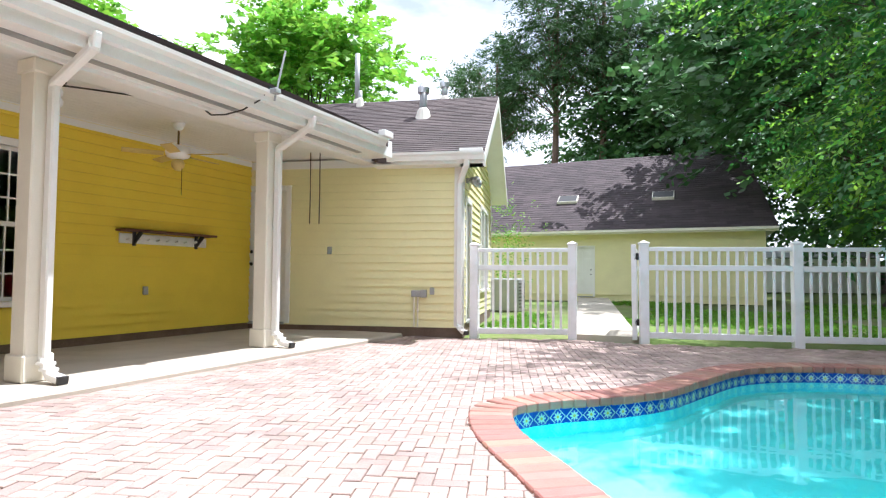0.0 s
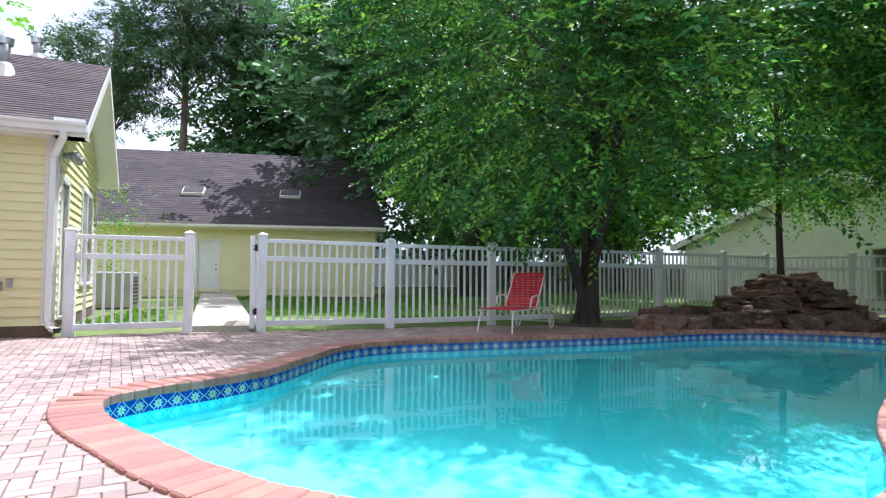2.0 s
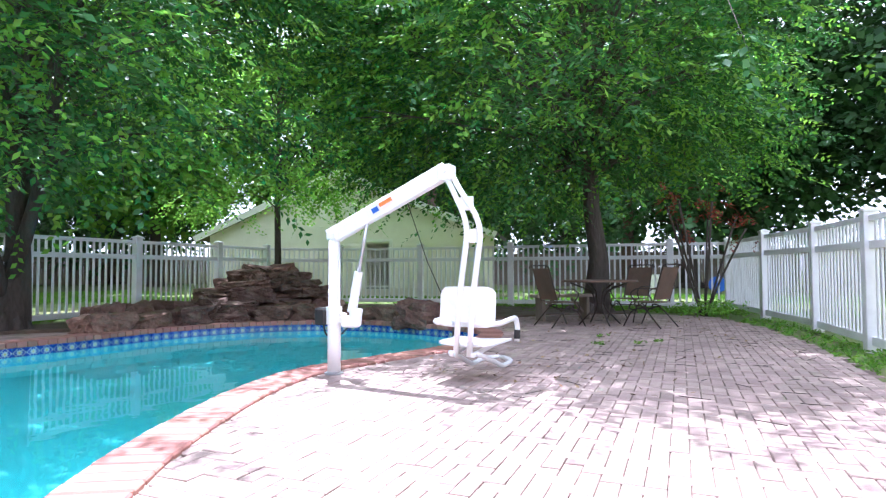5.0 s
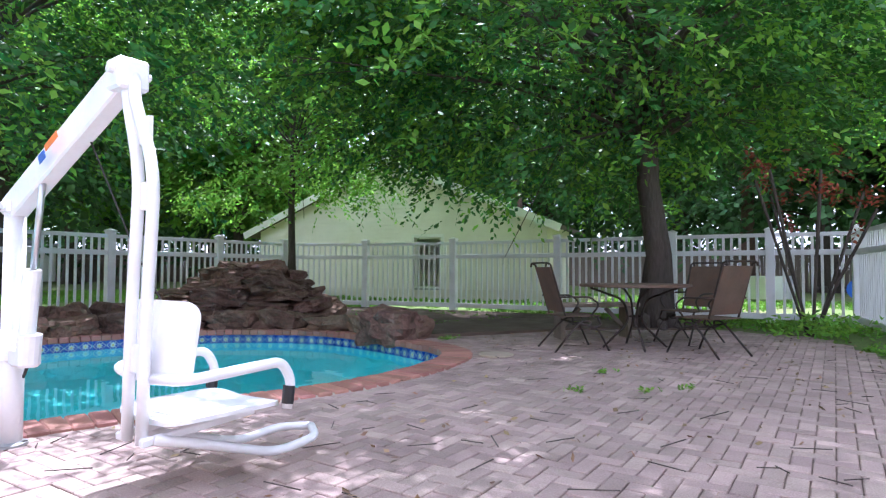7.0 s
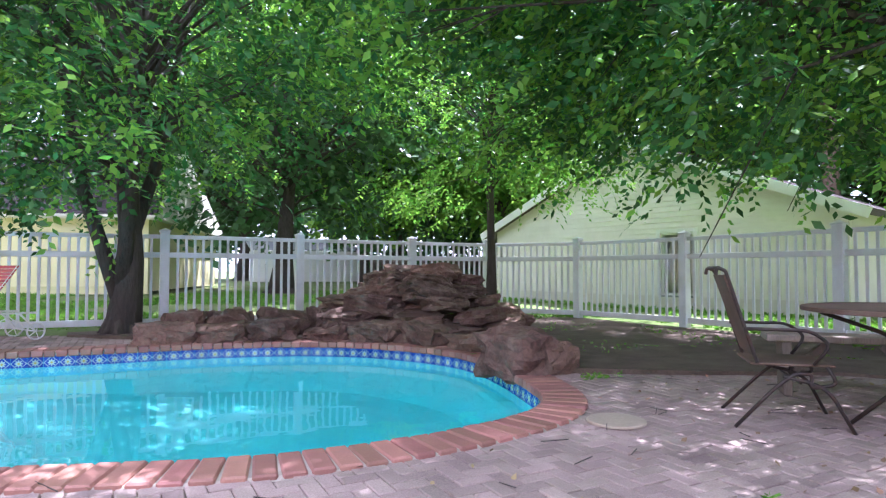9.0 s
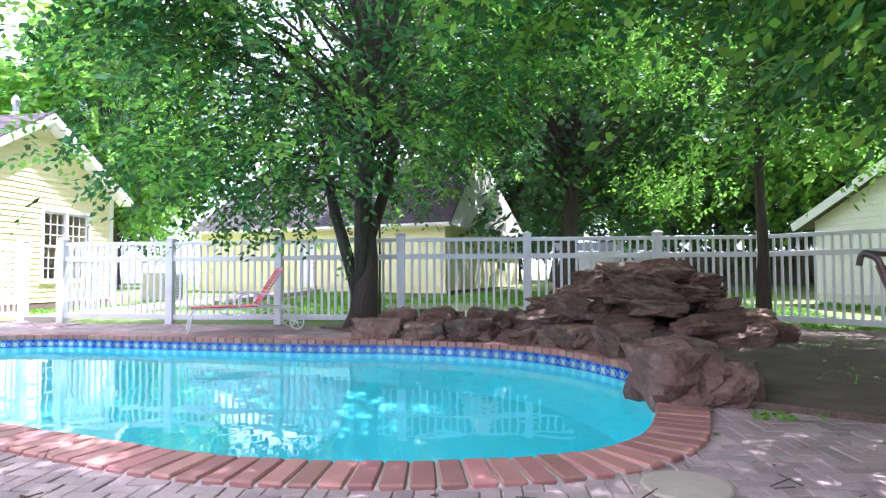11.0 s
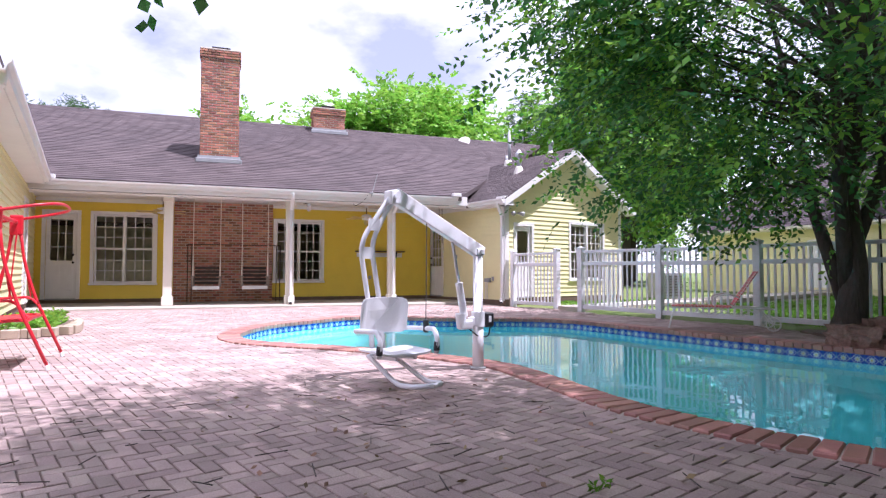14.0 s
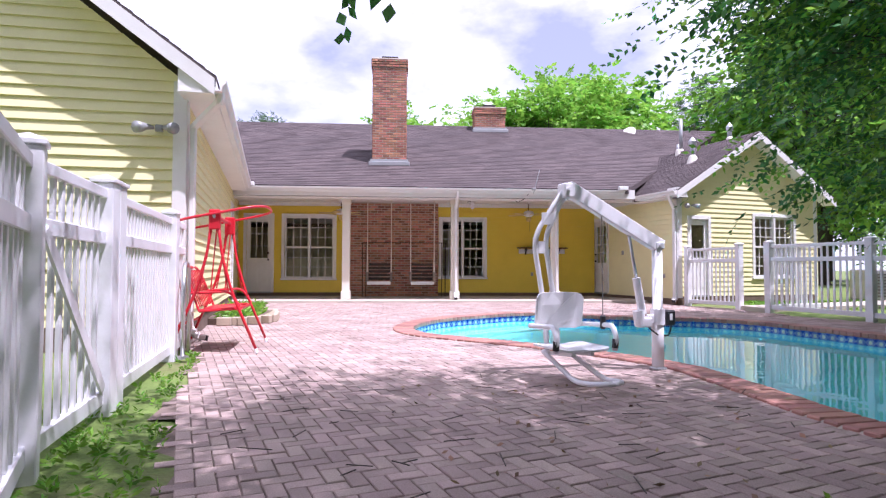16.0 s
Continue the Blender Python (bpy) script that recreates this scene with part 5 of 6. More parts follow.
def curved_panel(w, h, r, thick, dish, m):
    """A moulded plastic panel, dished across its width."""
    s = Shape().plate(rounded(w, h, r), -thick / 2, thick / 2)
    bmx = bmesh.new()
    vs = [bmx.verts.new(p) for p in s.v]
    for f in s.f:
        bmx.faces.new([vs[i] for i in f])
    big = [f for f in bmx.faces if len(f.verts) > 4]
    bmesh.ops.triangulate(bmx, faces=big)
    bmesh.ops.subdivide_edges(bmx, edges=[e for e in bmx.edges if e.calc_length() > 0.08], cuts=2)
    out = Shape()
    for i, v in enumerate(bmx.verts):
        v.index = i
        out.v.append(tuple(m @ Vector((v.co.x, v.co.y, v.co.z + dish * (2 * v.co.x / w) ** 2))))
    out.f = [tuple(v.index for v in f.verts) for f in bmx.faces]
    bmx.free()
    return out


SEAT = Matrix.Translation((0.05, -1.05, 0))
part("seat_back", curved_panel(0.42, 0.3, 0.06, 0.014, 0.05, SEAT @ pose(0.03, 0, 0.56, 90, 0, 90) @ pose(0, 0, 0, 8)), M_PLASTIC, lift, smooth=False)
part("seat_pan", curved_panel(0.44, 0.46, 0.07, 0.016, 0.02, SEAT @ pose(0.24, 0, 0.27, 0, 0, 90)), M_PLASTIC, lift)
for y in (-0.25, 0.25):
    arm = part("armrest", Shape().tube([SEAT @ Vector(q) for q in arc([(0.0, y * 0.3, 0.43), (0.03, y, 0.44), (0.42, y, 0.46), (0.47, y, 0.38), (0.45, y, 0.27)])], 0.02, 10), M_LIFT, lift, smooth=True)
    part("grip", Shape().tube([SEAT @ Vector(q) for q in ((0.46, y, 0.36), (0.452, y, 0.29))], 0.024, 10), M_BLACK, arm, "black rubber grip")
    part("foot_tube", Shape().tube([SEAT @ Vector(q) for q in arc([(0.0, y * 0.4, 0.22), (0.2, y * 0.45, 0.16), (0.5, y * 0.5, 0.06), (0.72, y * 0.5, 0.08), (0.8, y * 0.02, 0.09)])], 0.019, 10), M_LIFT, lift, smooth=True)
part("seat_rail", Shape().beam(SEAT @ Vector((-0.04, 0.08, 0.21)), SEAT @ Vector((0.42, 0.08, 0.245)), 0.03, 0.03, 0.005).beam(SEAT @ Vector((-0.04, -0.08, 0.21)), SEAT @ Vector((0.42, -0.08, 0.245)), 0.03, 0.03, 0.005), M_LIFT, lift)
rem = part("remote", Shape().box(0.33, -0.82, 0.42, 0.37, -0.78, 0.53, c=0.01), M_BLACK, lift, "black hand remote on its cord")
part("cord", Shape().tube([(0.05, -0.6, 1.38), (0.2, -0.7, 0.9), (0.35, -0.8, 0.53)], 0.004, 5), M_CABLE, rem)

# ---- sun lounger ----
lounger = thing("sun_lounger", "red vinyl-strap sun lounger with white wrought frame and spoked wheels", "sun lounger", (4.82, 7.22, 0.02), 42)
for y in (-0.28, 0.28):
    part("side_rail", Shape().tube([(0, y, 0.33), (0.95, y, 0.34), (1.5, y, 0.33)], 0.013, 8), M_WHITE, lounger)
    part("back_rail", Shape().tube([(0.92, y, 0.36), (1.28, y, 0.92), (1.3, y, 0.9)], 0.013, 8), M_WHITE, lounger)
    part("front_leg", Shape().tube(arc([(0.08, y, 0.33), (0.02, y, 0.2), (-0.02, y * 1.05, 0.0)]), 0.012, 8), M_WHITE, lounger)
    part("rear_leg", Shape().tube(arc([(1.3, y, 0.33), (1.42, y, 0.2), (1.48, y, 0.1)]), 0.012, 8), M_WHITE, lounger)
    part("armrest", Shape().tube(arc([(0.66, y, 0.34), (0.64, y * 1.12, 0.52), (0.86, y * 1.12, 0.56), (1.02, y, 0.5)]), 0.014, 8), M_WHITE, lounger)
    part("scroll", Shape().tube([(0.3 + 0.1 * k + 0.04 * math.cos(k * 1.6), y, 0.25 + 0.05 * math.sin(k * 1.6)) for k in range(11)], 0.007, 6), M_WHITE, lounger)
    wheel = part("wheel", Shape().tube([(1.48 + 0.1 * math.cos(a * 0.35), y * 1.1, 0.1 + 0.1 * math.sin(a * 0.35)) for a in range(18)], 0.011, 6, closed=True), M_WHITE, lounger)
    for k in range(5):
        a = k * 1.257
        part("spoke", Shape().tube([(1.48, y * 1.1, 0.1), (1.48 + 0.1 * math.cos(a), y * 1.1, 0.1 + 0.1 * math.sin(a))], 0.005, 5), M_WHITE, wheel)
part("axle", Shape().tube([(1.48, -0.32, 0.1), (1.48, 0.32, 0.1)], 0.01, 6), M_WHITE, lounger)
strap = mesh_of("strap", Shape().box(-0.021, -0.3, -0.006, 0.021, 0.3, 0.008, c=0.005), M_REDSTRAP)
for k in range(18):
    piece("strap", strap, pose(0.04 + k * 0.05, 0, 0.352), lounger)
for k in range(13):
    f = k / 12.6
    piece("strap", strap, pose(0.94 + 0.345 * f, 0, 0.39 + 0.535 * f, 0, -57), lounger)

# ---- garden swing ----
swing = thing("garden_swing", "red metal garden swing seat on curved A-frame legs, canopy removed", "garden swing", (4.98, -1.92, 0.0), 0)
swing.scale = (1.2, 0.78, 1.05)
for x in (-0.4, 0.42):
    for y, f in ((-0.56, 1), (0.56, 1)):
        leg = part("leg", Shape().tube(arc([(x, y * 0.08, 1.32), (x, y * 0.16, 1.0), (x, y * 0.42, 0.6), (x, y, 0.03)], 8), 0.019, 10), M_RED, swing, smooth=True)
        part("foot", Shape().tube([(x, y * 0.985, 0.045), (x, y * 1.01, 0.0)], 0.024, 10), M_PLASTIC, leg, "white rubber foot")
        part("stay", Shape().tube([(x, y * 0.05, 1.28), (x, y * 0.33, 0.62)], 0.01, 6), M_RED, swing)
    part("head_bracket", Shape().box(x - 0.03, -0.075, 1.24, x + 0.03, 0.075, 1.44, c=0.012), M_RED, swing)
    part("bolt", Shape().tube([(x - 0.045, 0, 1.37), (x + 0.045, 0, 1.37)], 0.022, 6), M_STEEL, swing, "bright steel bolt")
part("top_bar", Shape().tube([(-0.42, 0, 1.37), (0.44, 0, 1.37)], 0.02, 10), M_RED, swing)
part("canopy_loop", Shape().tube(arc([(-0.42, -0.62, 1.3), (0.46, -0.62, 1.3), (0.46, 0.66, 1.5), (-0.42, 0.66, 1.5), (-0.42, -0.62, 1.3)]), 0.014, 8), M_RED, swing, smooth=True)
seat = part("seat_frame", Shape().tube(arc([(-0.34, -0.2, 0.42), (-0.34, 0.34, 0.45), (0.36, 0.34, 0.45), (0.36, -0.2, 0.42)]), 0.015, 8), M_RED, swing)
part("seat_sheet", Shape().box(-0.33, -0.2, 0.425, 0.35, 0.34, 0.44, c=0.005), M_RED, swing)
back = part("back_frame", Shape().tube(arc([(-0.34, -0.2, 0.42), (-0.3, -0.42, 0.86), (0.32, -0.42, 0.86), (0.36, -0.2, 0.42)]), 0.015, 8), M_RED, swing)
for k in range(9):
    x = -0.28 + 0.07 * k
    part("back_slat", Shape().beam((x, -0.21, 0.46), (x, -0.4, 0.83), 0.03, 0.008), M_RED, swing)
for x in (-0.36, 0.38):
    part("arm", Shape().tube(arc([(x, -0.3, 0.6), (x, 0.2, 0.62), (x, 0.34, 0.46)]), 0.013, 8), M_RED, swing)
    part("hanger", Shape().tube([(x, 0.02, 1.3), (x, -0.05, 0.62)], 0.009, 6), M_RED, swing)
part("brace_bar", Shape().tube([(-0.4, -0.45, 0.28), (0.42, -0.45, 0.28)], 0.014, 8), M_RED, swing)

rail = thing("handrail", "polished steel handrail bent over beside the house wall", "handrail", (5.75, -2.12, 0.02))
part("tube", Shape().tube(arc([(0.16, 0, 0), (0.16, 0, 0.72), (0.0, -0.03, 0.92), (-0.22, -0.05, 0.92), (-0.28, -0.05, 0.8), (-0.32, -0.05, 0.0)]), 0.021, 12), M_STEEL, rail, smooth=True)
part("flange", Shape().lathe([(0.06, 0), (0.055, 0.025), (0.025, 0.03)], 14, (0.16, 0, 0)), M_STEEL, rail)

# ---- patio table and chairs ----
table = thing("patio_table", "round rust-brown metal patio table on curved legs under the tree", "table", (12.5, 1.95, 0.01))
table.scale = (0.94, 0.94, 0.92)
part("tabletop", Shape().lathe([(0.58, 0.7), (0.61, 0.705), (0.61, 0.73), (0.59, 0.735)], 32), M_MESH, table)
for k in range(4):
    a = math.pi / 4 + k * math.pi / 2
    c, q = math.cos(a), math.sin(a)
    part("leg", Shape().tube(arc([(c * 0.5, q * 0.5, 0.69), (c * 0.12, q * 0.12, 0.55), (c * 0.06, q * 0.06, 0.3), (c * 0.36, q * 0.36, 0.0)], 8), 0.013, 8), M_DARKMETAL, table, smooth=True)
part("leg_ring", Shape().tube([(0.07 * math.cos(k * 0.52), 0.07 * math.sin(k * 0.52), 0.36) for k in range(12)], 0.008, 6, closed=True), M_DARKMETAL, table)


def patio_chair(at, turn, label):
    c = thing("patio_chair", label, "chair", at, turn, "chairs round the patio table")
    c.scale = (0.87, 0.87, 0.87)
    for y in (-0.25, 0.25):
        part("back_post", Shape().tube(arc([(-0.2, y, 0.42), (-0.3, y, 0.75), (-0.38, y, 1.02), (-0.43, y, 1.04), (-0.44, y, 0.99)]), 0.012, 8), M_DARKMETAL, c)
        part("armrest", Shape().tube(arc([(-0.28, y * 1.08, 0.64), (0.1, y * 1.15, 0.64), (0.22, y * 1.12, 0.55), (0.12, y * 1.05, 0.42)]), 0.011, 8), M_DARKMETAL, c, smooth=True)
        part("spring_leg", Shape().tube(arc([(0.2, y, 0.41), (0.26, y, 0.3), (0.1, y, 0.27), (0.12, y, 0.36), (0.02, y, 0.36), (-0.1, y, 0.26), (-0.34, y * 1.1, 0.0)], 5), 0.012, 8), M_DARKMETAL, c, smooth=True)
        part("front_leg", Shape().tube(arc([(-0.05, y, 0.34), (0.2, y, 0.28), (0.34, y * 1.1, 0.0)], 6), 0.012, 8), M_DARKMETAL, c, smooth=True)
    part("back_mesh", Shape().beam((-0.21, 0, 0.46), (-0.385, 0, 0.99), 0.48, 0.012, up=(1, 0, 0.3)), M_MESH, c)
    part("seat", Shape().box(-0.24, -0.25, 0.405, 0.25, 0.25, 0.42, c=0.006), M_MESH, c)
    part("top_rail", Shape().tube([(-0.42, -0.25, 1.04), (-0.42, 0.25, 1.04)], 0.011, 8), M_DARKMETAL, c)
    part("stretcher", Shape().tube([(0.05, -0.25, 0.3), (0.05, 0.25, 0.3)], 0.009, 6), M_DARKMETAL, c)
    return c


patio_chair((11.98, 2.38, 0.0), -32, "brown mesh spring-base patio chair facing the table")
patio_chair((12.55, 1.2, 0.01), 75, "brown mesh spring-base patio chair pulled close to the table")
patio_chair((13.35, 1.75, 0.015), 165, "brown mesh spring-base patio chair beyond the table")
bench = thing("garden_bench", "dark weathered wooden bench behind the patio table", "bench", (12.95, 2.75, 0.01), -35)
part("seat_plank", Shape().box(-0.55, -0.14, 0.38, 0.55, 0.14, 0.43, c=0.008), M_GREYWOOD, bench)
for x in (-0.42, 0.42):
    part("trestle", Shape().box(x - 0.03, -0.12, 0, x + 0.03, 0.12, 0.38, c=0.006).beam((x * 0.95, 0, 0.12), (x * 0.4, 0, 0.36), 0.05, 0.04), M_GREYWOOD, bench)

# ---- porch things ----
here = MAIN


def porch_swing(y):
    p = thing("porch_swing", "dark slatted single porch swing hung on ropes before the brick", "porch swing", (-4.1, y, SLAB), group="porch swings")
    for k in range(5):
        part("seat_slat", Shape().box(-0.22 + 0.1 * k, -0.3, 0.42, -0.14 + 0.1 * k, 0.3, 0.44, c=0.004), M_GREYWOOD, p)
    for k in range(5):
        part("back_slat", Shape().beam((-0.24 - 0.02 * k, -0.3, 0.52 + 0.1 * k), (-0.24 - 0.02 * k, 0.3, 0.52 + 0.1 * k), 0.018, 0.07), M_DARKMETAL, p)
    part("front_board", Shape().box(0.25, -0.32, 0.36, 0.28, 0.32, 0.45, c=0.004), M_WHITE, p, "pale front board")
    for a in (-0.33, 0.33):
        part("armrest", Shape().box(-0.24, a - 0.05, 0.68, 0.28, a + 0.05, 0.71, c=0.01), M_GREYWOOD, p)
        part("arm_post", Shape().box(0.2, a - 0.03, 0.42, 0.25, a + 0.03, 0.68), M_GREYWOOD, p)
        part("arm_post", Shape().box(-0.24, a - 0.03, 0.42, -0.19, a + 0.03, 0.68), M_GREYWOOD, p)
        part("rope", Shape().tube([(0.2, a, 0.7), (0.0, a, 1.35), (0.0, a, 2.75)], 0.011, 6), M_POST, p, "pale rope")
        part("rear_rope", Shape().tube([(-0.2, a, 0.7), (0.0, a, 1.35)], 0.011, 6), M_POST, p)


porch_swing(0.52)
porch_swing(1.72)
rack = thing("iron_stand", "thin rusty metal frame standing before the brick panel", "frame", (-4.6, 0, SLAB))
for y in (0.02, 0.12, 2.3, 2.4):
    part("upright", Shape().tube([(0, y, 0), (0, y, 1.55)], 0.012, 6), M_DARKMETAL, rack)
part("cross_bar", Shape().tube([(0, 0.02, 1.55), (0, 2.4, 1.55)], 0.012, 6), M_DARKMETAL, rack)

shelf = thing("coat_shelf", "white peg rack with dark wooden shelf on the yellow wall", "wall shelf", (XF, 0, 0))
part("shelf_board", Shape().box(0.025, 4.6, 1.52, 0.22, 6.1, 1.55, c=0.006), M_WOODDARK, shelf)
part("back_board", Shape().box(0.022, 4.65, 1.37, 0.045, 6.05, 1.5, c=0.005), M_WHITE, shelf)
for k in range(9):
    part("peg", Shape().tube([(0.045, 4.75 + k * 0.15, 1.42), (0.12, 4.75 + k * 0.15, 1.44)], [0.014, 0.018], 8), M_WHITE, shelf)
for y in (4.85, 5.85):
    part("bracket", Shape().beam((0.05, y, 1.38), (0.19, y, 1.52), 0.03, 0.05).box(0.045, y - 0.02, 1.34, 0.07, y + 0.02, 1.52), M_BLACK, shelf, "black iron bracket")

fan = thing("ceiling_fan", "white porch ceiling fan with yellowed blades and pull chain", "ceiling fan", (-4.15, 4.75, -0.25))
part("canopy", Shape().lathe([(0.03, 3.0), (0.07, 3.06), (0.075, 3.095)], 16), M_WHITE, fan, smooth=True)
part("rod", Shape().tube([(0, 0, 2.8), (0, 0, 3.04)], 0.013, 8), M_BRASS, fan)
part("motor", Shape().lathe([(0.05, 2.64), (0.13, 2.67), (0.15, 2.73), (0.13, 2.79), (0.04, 2.82)], 20), M_WHITE, fan, smooth=True)
part("light_kit", Shape().lathe([(0.03, 2.5), (0.07, 2.54), (0.08, 2.6), (0.05, 2.645)], 14), M_FANBLADE, fan, smooth=True)
for k in range(5):
    part("blade", Shape().box(0.16, -0.065, -0.006, 0.62, 0.065, 0.006, pose(0, 0, 2.7, 0, 0, 72 * k + 20) @ pose(0, 0, 0, 11), c=0.004), M_FANBLADE, fan)
part("pull_chain", Shape().tube([(0.05, 0.02, 2.56), (0.05, 0.02, 2.2)], 0.004, 5), M_BRASS, fan)
fan2 = copy_thing(fan, here @ pose(-4.15, -0.55, -0.25, 0, 0, 40))
lamp = thing("bare_bulb_lamp", "dark ceiling fixture with two bare white bulbs", "lamp", (-3.9, 3.1, -0.25))
part("base", Shape().lathe([(0.05, 3.06), (0.1, 3.08), (0.1, 3.095)], 14), M_BLACK, lamp)
for x, z in ((0.02, 2.98), (0.03, 2.88)):
    part("bulb", Shape().lathe([(0.02, -0.06), (0.055, -0.03), (0.06, 0.01), (0.035, 0.05), (0.02, 0.08)], 12, (x, 0, z)), M_PLASTIC, lamp, smooth=True)
cable = thing("hanging_cable", "loose black cable strung across the porch ceiling", "cable")
part("wire", Shape().tube(smooth_curve([(-4.2, 3.0), (-3.9, 3.1), (-3.6, 3.5), (-3.2, 4.1)], 0.1, False), 0.009, 6), M_CABLE, cable).location.z = 2.8
part("drop", Shape().tube([(-3.05, 4.15, 2.73), (-3.0, 4.2, 2.68), (-2.8, 4.2, 2.66), (-2.65, 4.3, 2.72), (-2.5, 4.4, 2.84), (-2.42, 4.45, 2.98)], 0.009, 6), M_CABLE, cable)
ant = thing("antenna_rod", "thin grey metal rod clamped to the gutter", "antenna", (-2.4, 4.5, 2.94))
part("rod", Shape().tube([(0, 0, -0.1), (0.0, 0.16, 0.5)], 0.011, 6), M_GREYMET, ant)
part("clamp", Shape().box(-0.05, -0.04, -0.02, 0.05, 0.05, 0.03, c=0.006), M_GREYMET, ant)
here = WING
for x in (-3.35, -3.5):
    ch = thing("hanging_chain", "thin dark chain hanging from the porch ceiling", "chain", (x, 7.2, -0.25), group="hanging chains")
    part("links", Shape().tube([(0, 0, 3.09), (0.005, 0, 2.5), (0, 0, 2.0)], 0.008, 5), M_DARKMETAL, ch)


def wall_box(name, label, cat, at, size, mat, turn=0.0):
    b = thing(name, label, cat, at, turn)
    part("body", Shape().box(-size[0] / 2, -size[1], -size[2] / 2, size[0] / 2, 0, size[2] / 2, c=0.008), mat, b)
    return b


meter = wall_box("electric_box", "small grey outdoor electric box with conduits on the siding", "electric box", (-1.92, YN - 0.02, 0.7), (0.2, 0.07, 0.1), M_GREYMET)
for x in (-0.06, 0.0):
    part("conduit", Shape().tube([(x, -0.035, -0.03), (x, -0.035, -0.52)], 0.013, 8), M_POST, meter)
part("dial_box", Shape().box(0.05, -0.1, -0.06, 0.14, -0.0, 0.06, c=0.008), M_GREYMET, meter)
wall_box("outlet_box", "small grey weatherproof outlet on the siding", "outlet", (-1.7, YN - 0.02, 0.74), (0.07, 0.04, 0.11), M_GREYMET)
wall_box("outlet_box", "small grey switch box on the porch wall", "outlet", (-3.37, YN - 0.02, 1.37), (0.07, 0.04, 0.12), M_GREYMET)
here = MAIN
wall_box("outlet_box", "small grey outlet on the yellow wall", "outlet", (XF + 0.02, 5.05, 0.75), (0.07, 0.04, 0.11), M_GREYMET, 90)
for here, at, turn in ((WORLD, (XS + 0.03, YC - 0.25, 2.45), 90), (WING, (XG + 0.03, YN + 0.3, 2.5), 90)):
    fl = thing("flood_light", "twin grey outdoor flood light under the eave", "flood light", at, turn)
    part("mount", Shape().box(-0.04, -0.05, -0.04, 0.04, 0.0, 0.04, c=0.01), M_GREYMET, fl)
    for x in (-0.16, 0.16):
        part("head", Shape().tube([(x * 0.3, -0.05, 0), (x * 0.7, -0.09, 0.0), (x, -0.15, -0.02), (x * 1.2, -0.2, -0.03)], [0.02, 0.035, 0.06, 0.065], 12), M_GREYMET, fl, smooth=True)

# ---- on the roofs ----
here = WING


def vent_pipe(at, h, r, label, hood=True):
    v = thing("roof_vent", label, "roof vent", at, group="roof vents")
    part("flashing", Shape().lathe([(r * 2.6, -0.15), (r * 1.5, 0.12), (r, 0.16)], 14), M_POST, v)
    part("pipe", Shape().lathe([(r, 0), (r, h)], 14), M_GREYMET, v, smooth=True)
    if hood:
        part("hood", Shape().lathe([(r * 1.5, h - 0.12), (r * 1.6, h - 0.02), (r * 0.3, h + 0.1)], 14), M_STEEL, v)


vent_pipe((-2.15, 9.1, 3.85), 0.55, 0.07, "white roof vent pipe with metal hood")
vent_pipe((-1.95, 10.2, 4.4), 0.45, 0.06, "grey roof vent pipe with metal hood")
vent_pipe((-3.6, 9.9, 4.35), 0.3, 0.04, "short grey plumbing vent", False)
vent_pipe((-3.75, 10.15, 4.4), 1.1, 0.05, "tall leaning galvanised flue pipe", False)
here = WORLD
chase = thing("chimney_chase", "small cream-sided chimney box with metal flue on the roof", "chimney", (3.6, -4.9, 0))
part("box", Shape().box(-0.45, -0.4, 4.8, 0.45, 0.4, 6.15, c=0.01), M_CREAM, chase)
part("cap", Shape().box(-0.5, -0.45, 6.15, 0.5, 0.45, 6.22, c=0.01), M_WHITE, chase)
part("flue", Shape().lathe([(0.14, 6.2), (0.14, 6.45), (0.2, 6.46), (0.2, 6.56), (0.1, 6.6)], 16), M_GREYMET, chase)
here = MAIN
dish = thing("satellite_dish", "small pale dish near the roof ridge", "dish", (-8.9, 9.6, 5.95))
part("bowl", Shape().lathe([(0.02, 0), (0.2, 0.05), (0.27, 0.1)], 16), M_POST, dish).rotation_euler = (radians(60), 0, radians(50))
for y in (YS + 0.95, YT - 0.1):
    g = thing("gutter_splash_guard", "small white splash guard at the gutter corner", "gutter guard", (XE + 0.02, y, 2.96))
    part("plate", Shape().box(-0.02, -0.12, 0, 0.09, 0.12, 0.09, c=0.006), M_WHITE, g)

here = WORLD

# ---- rocks ----


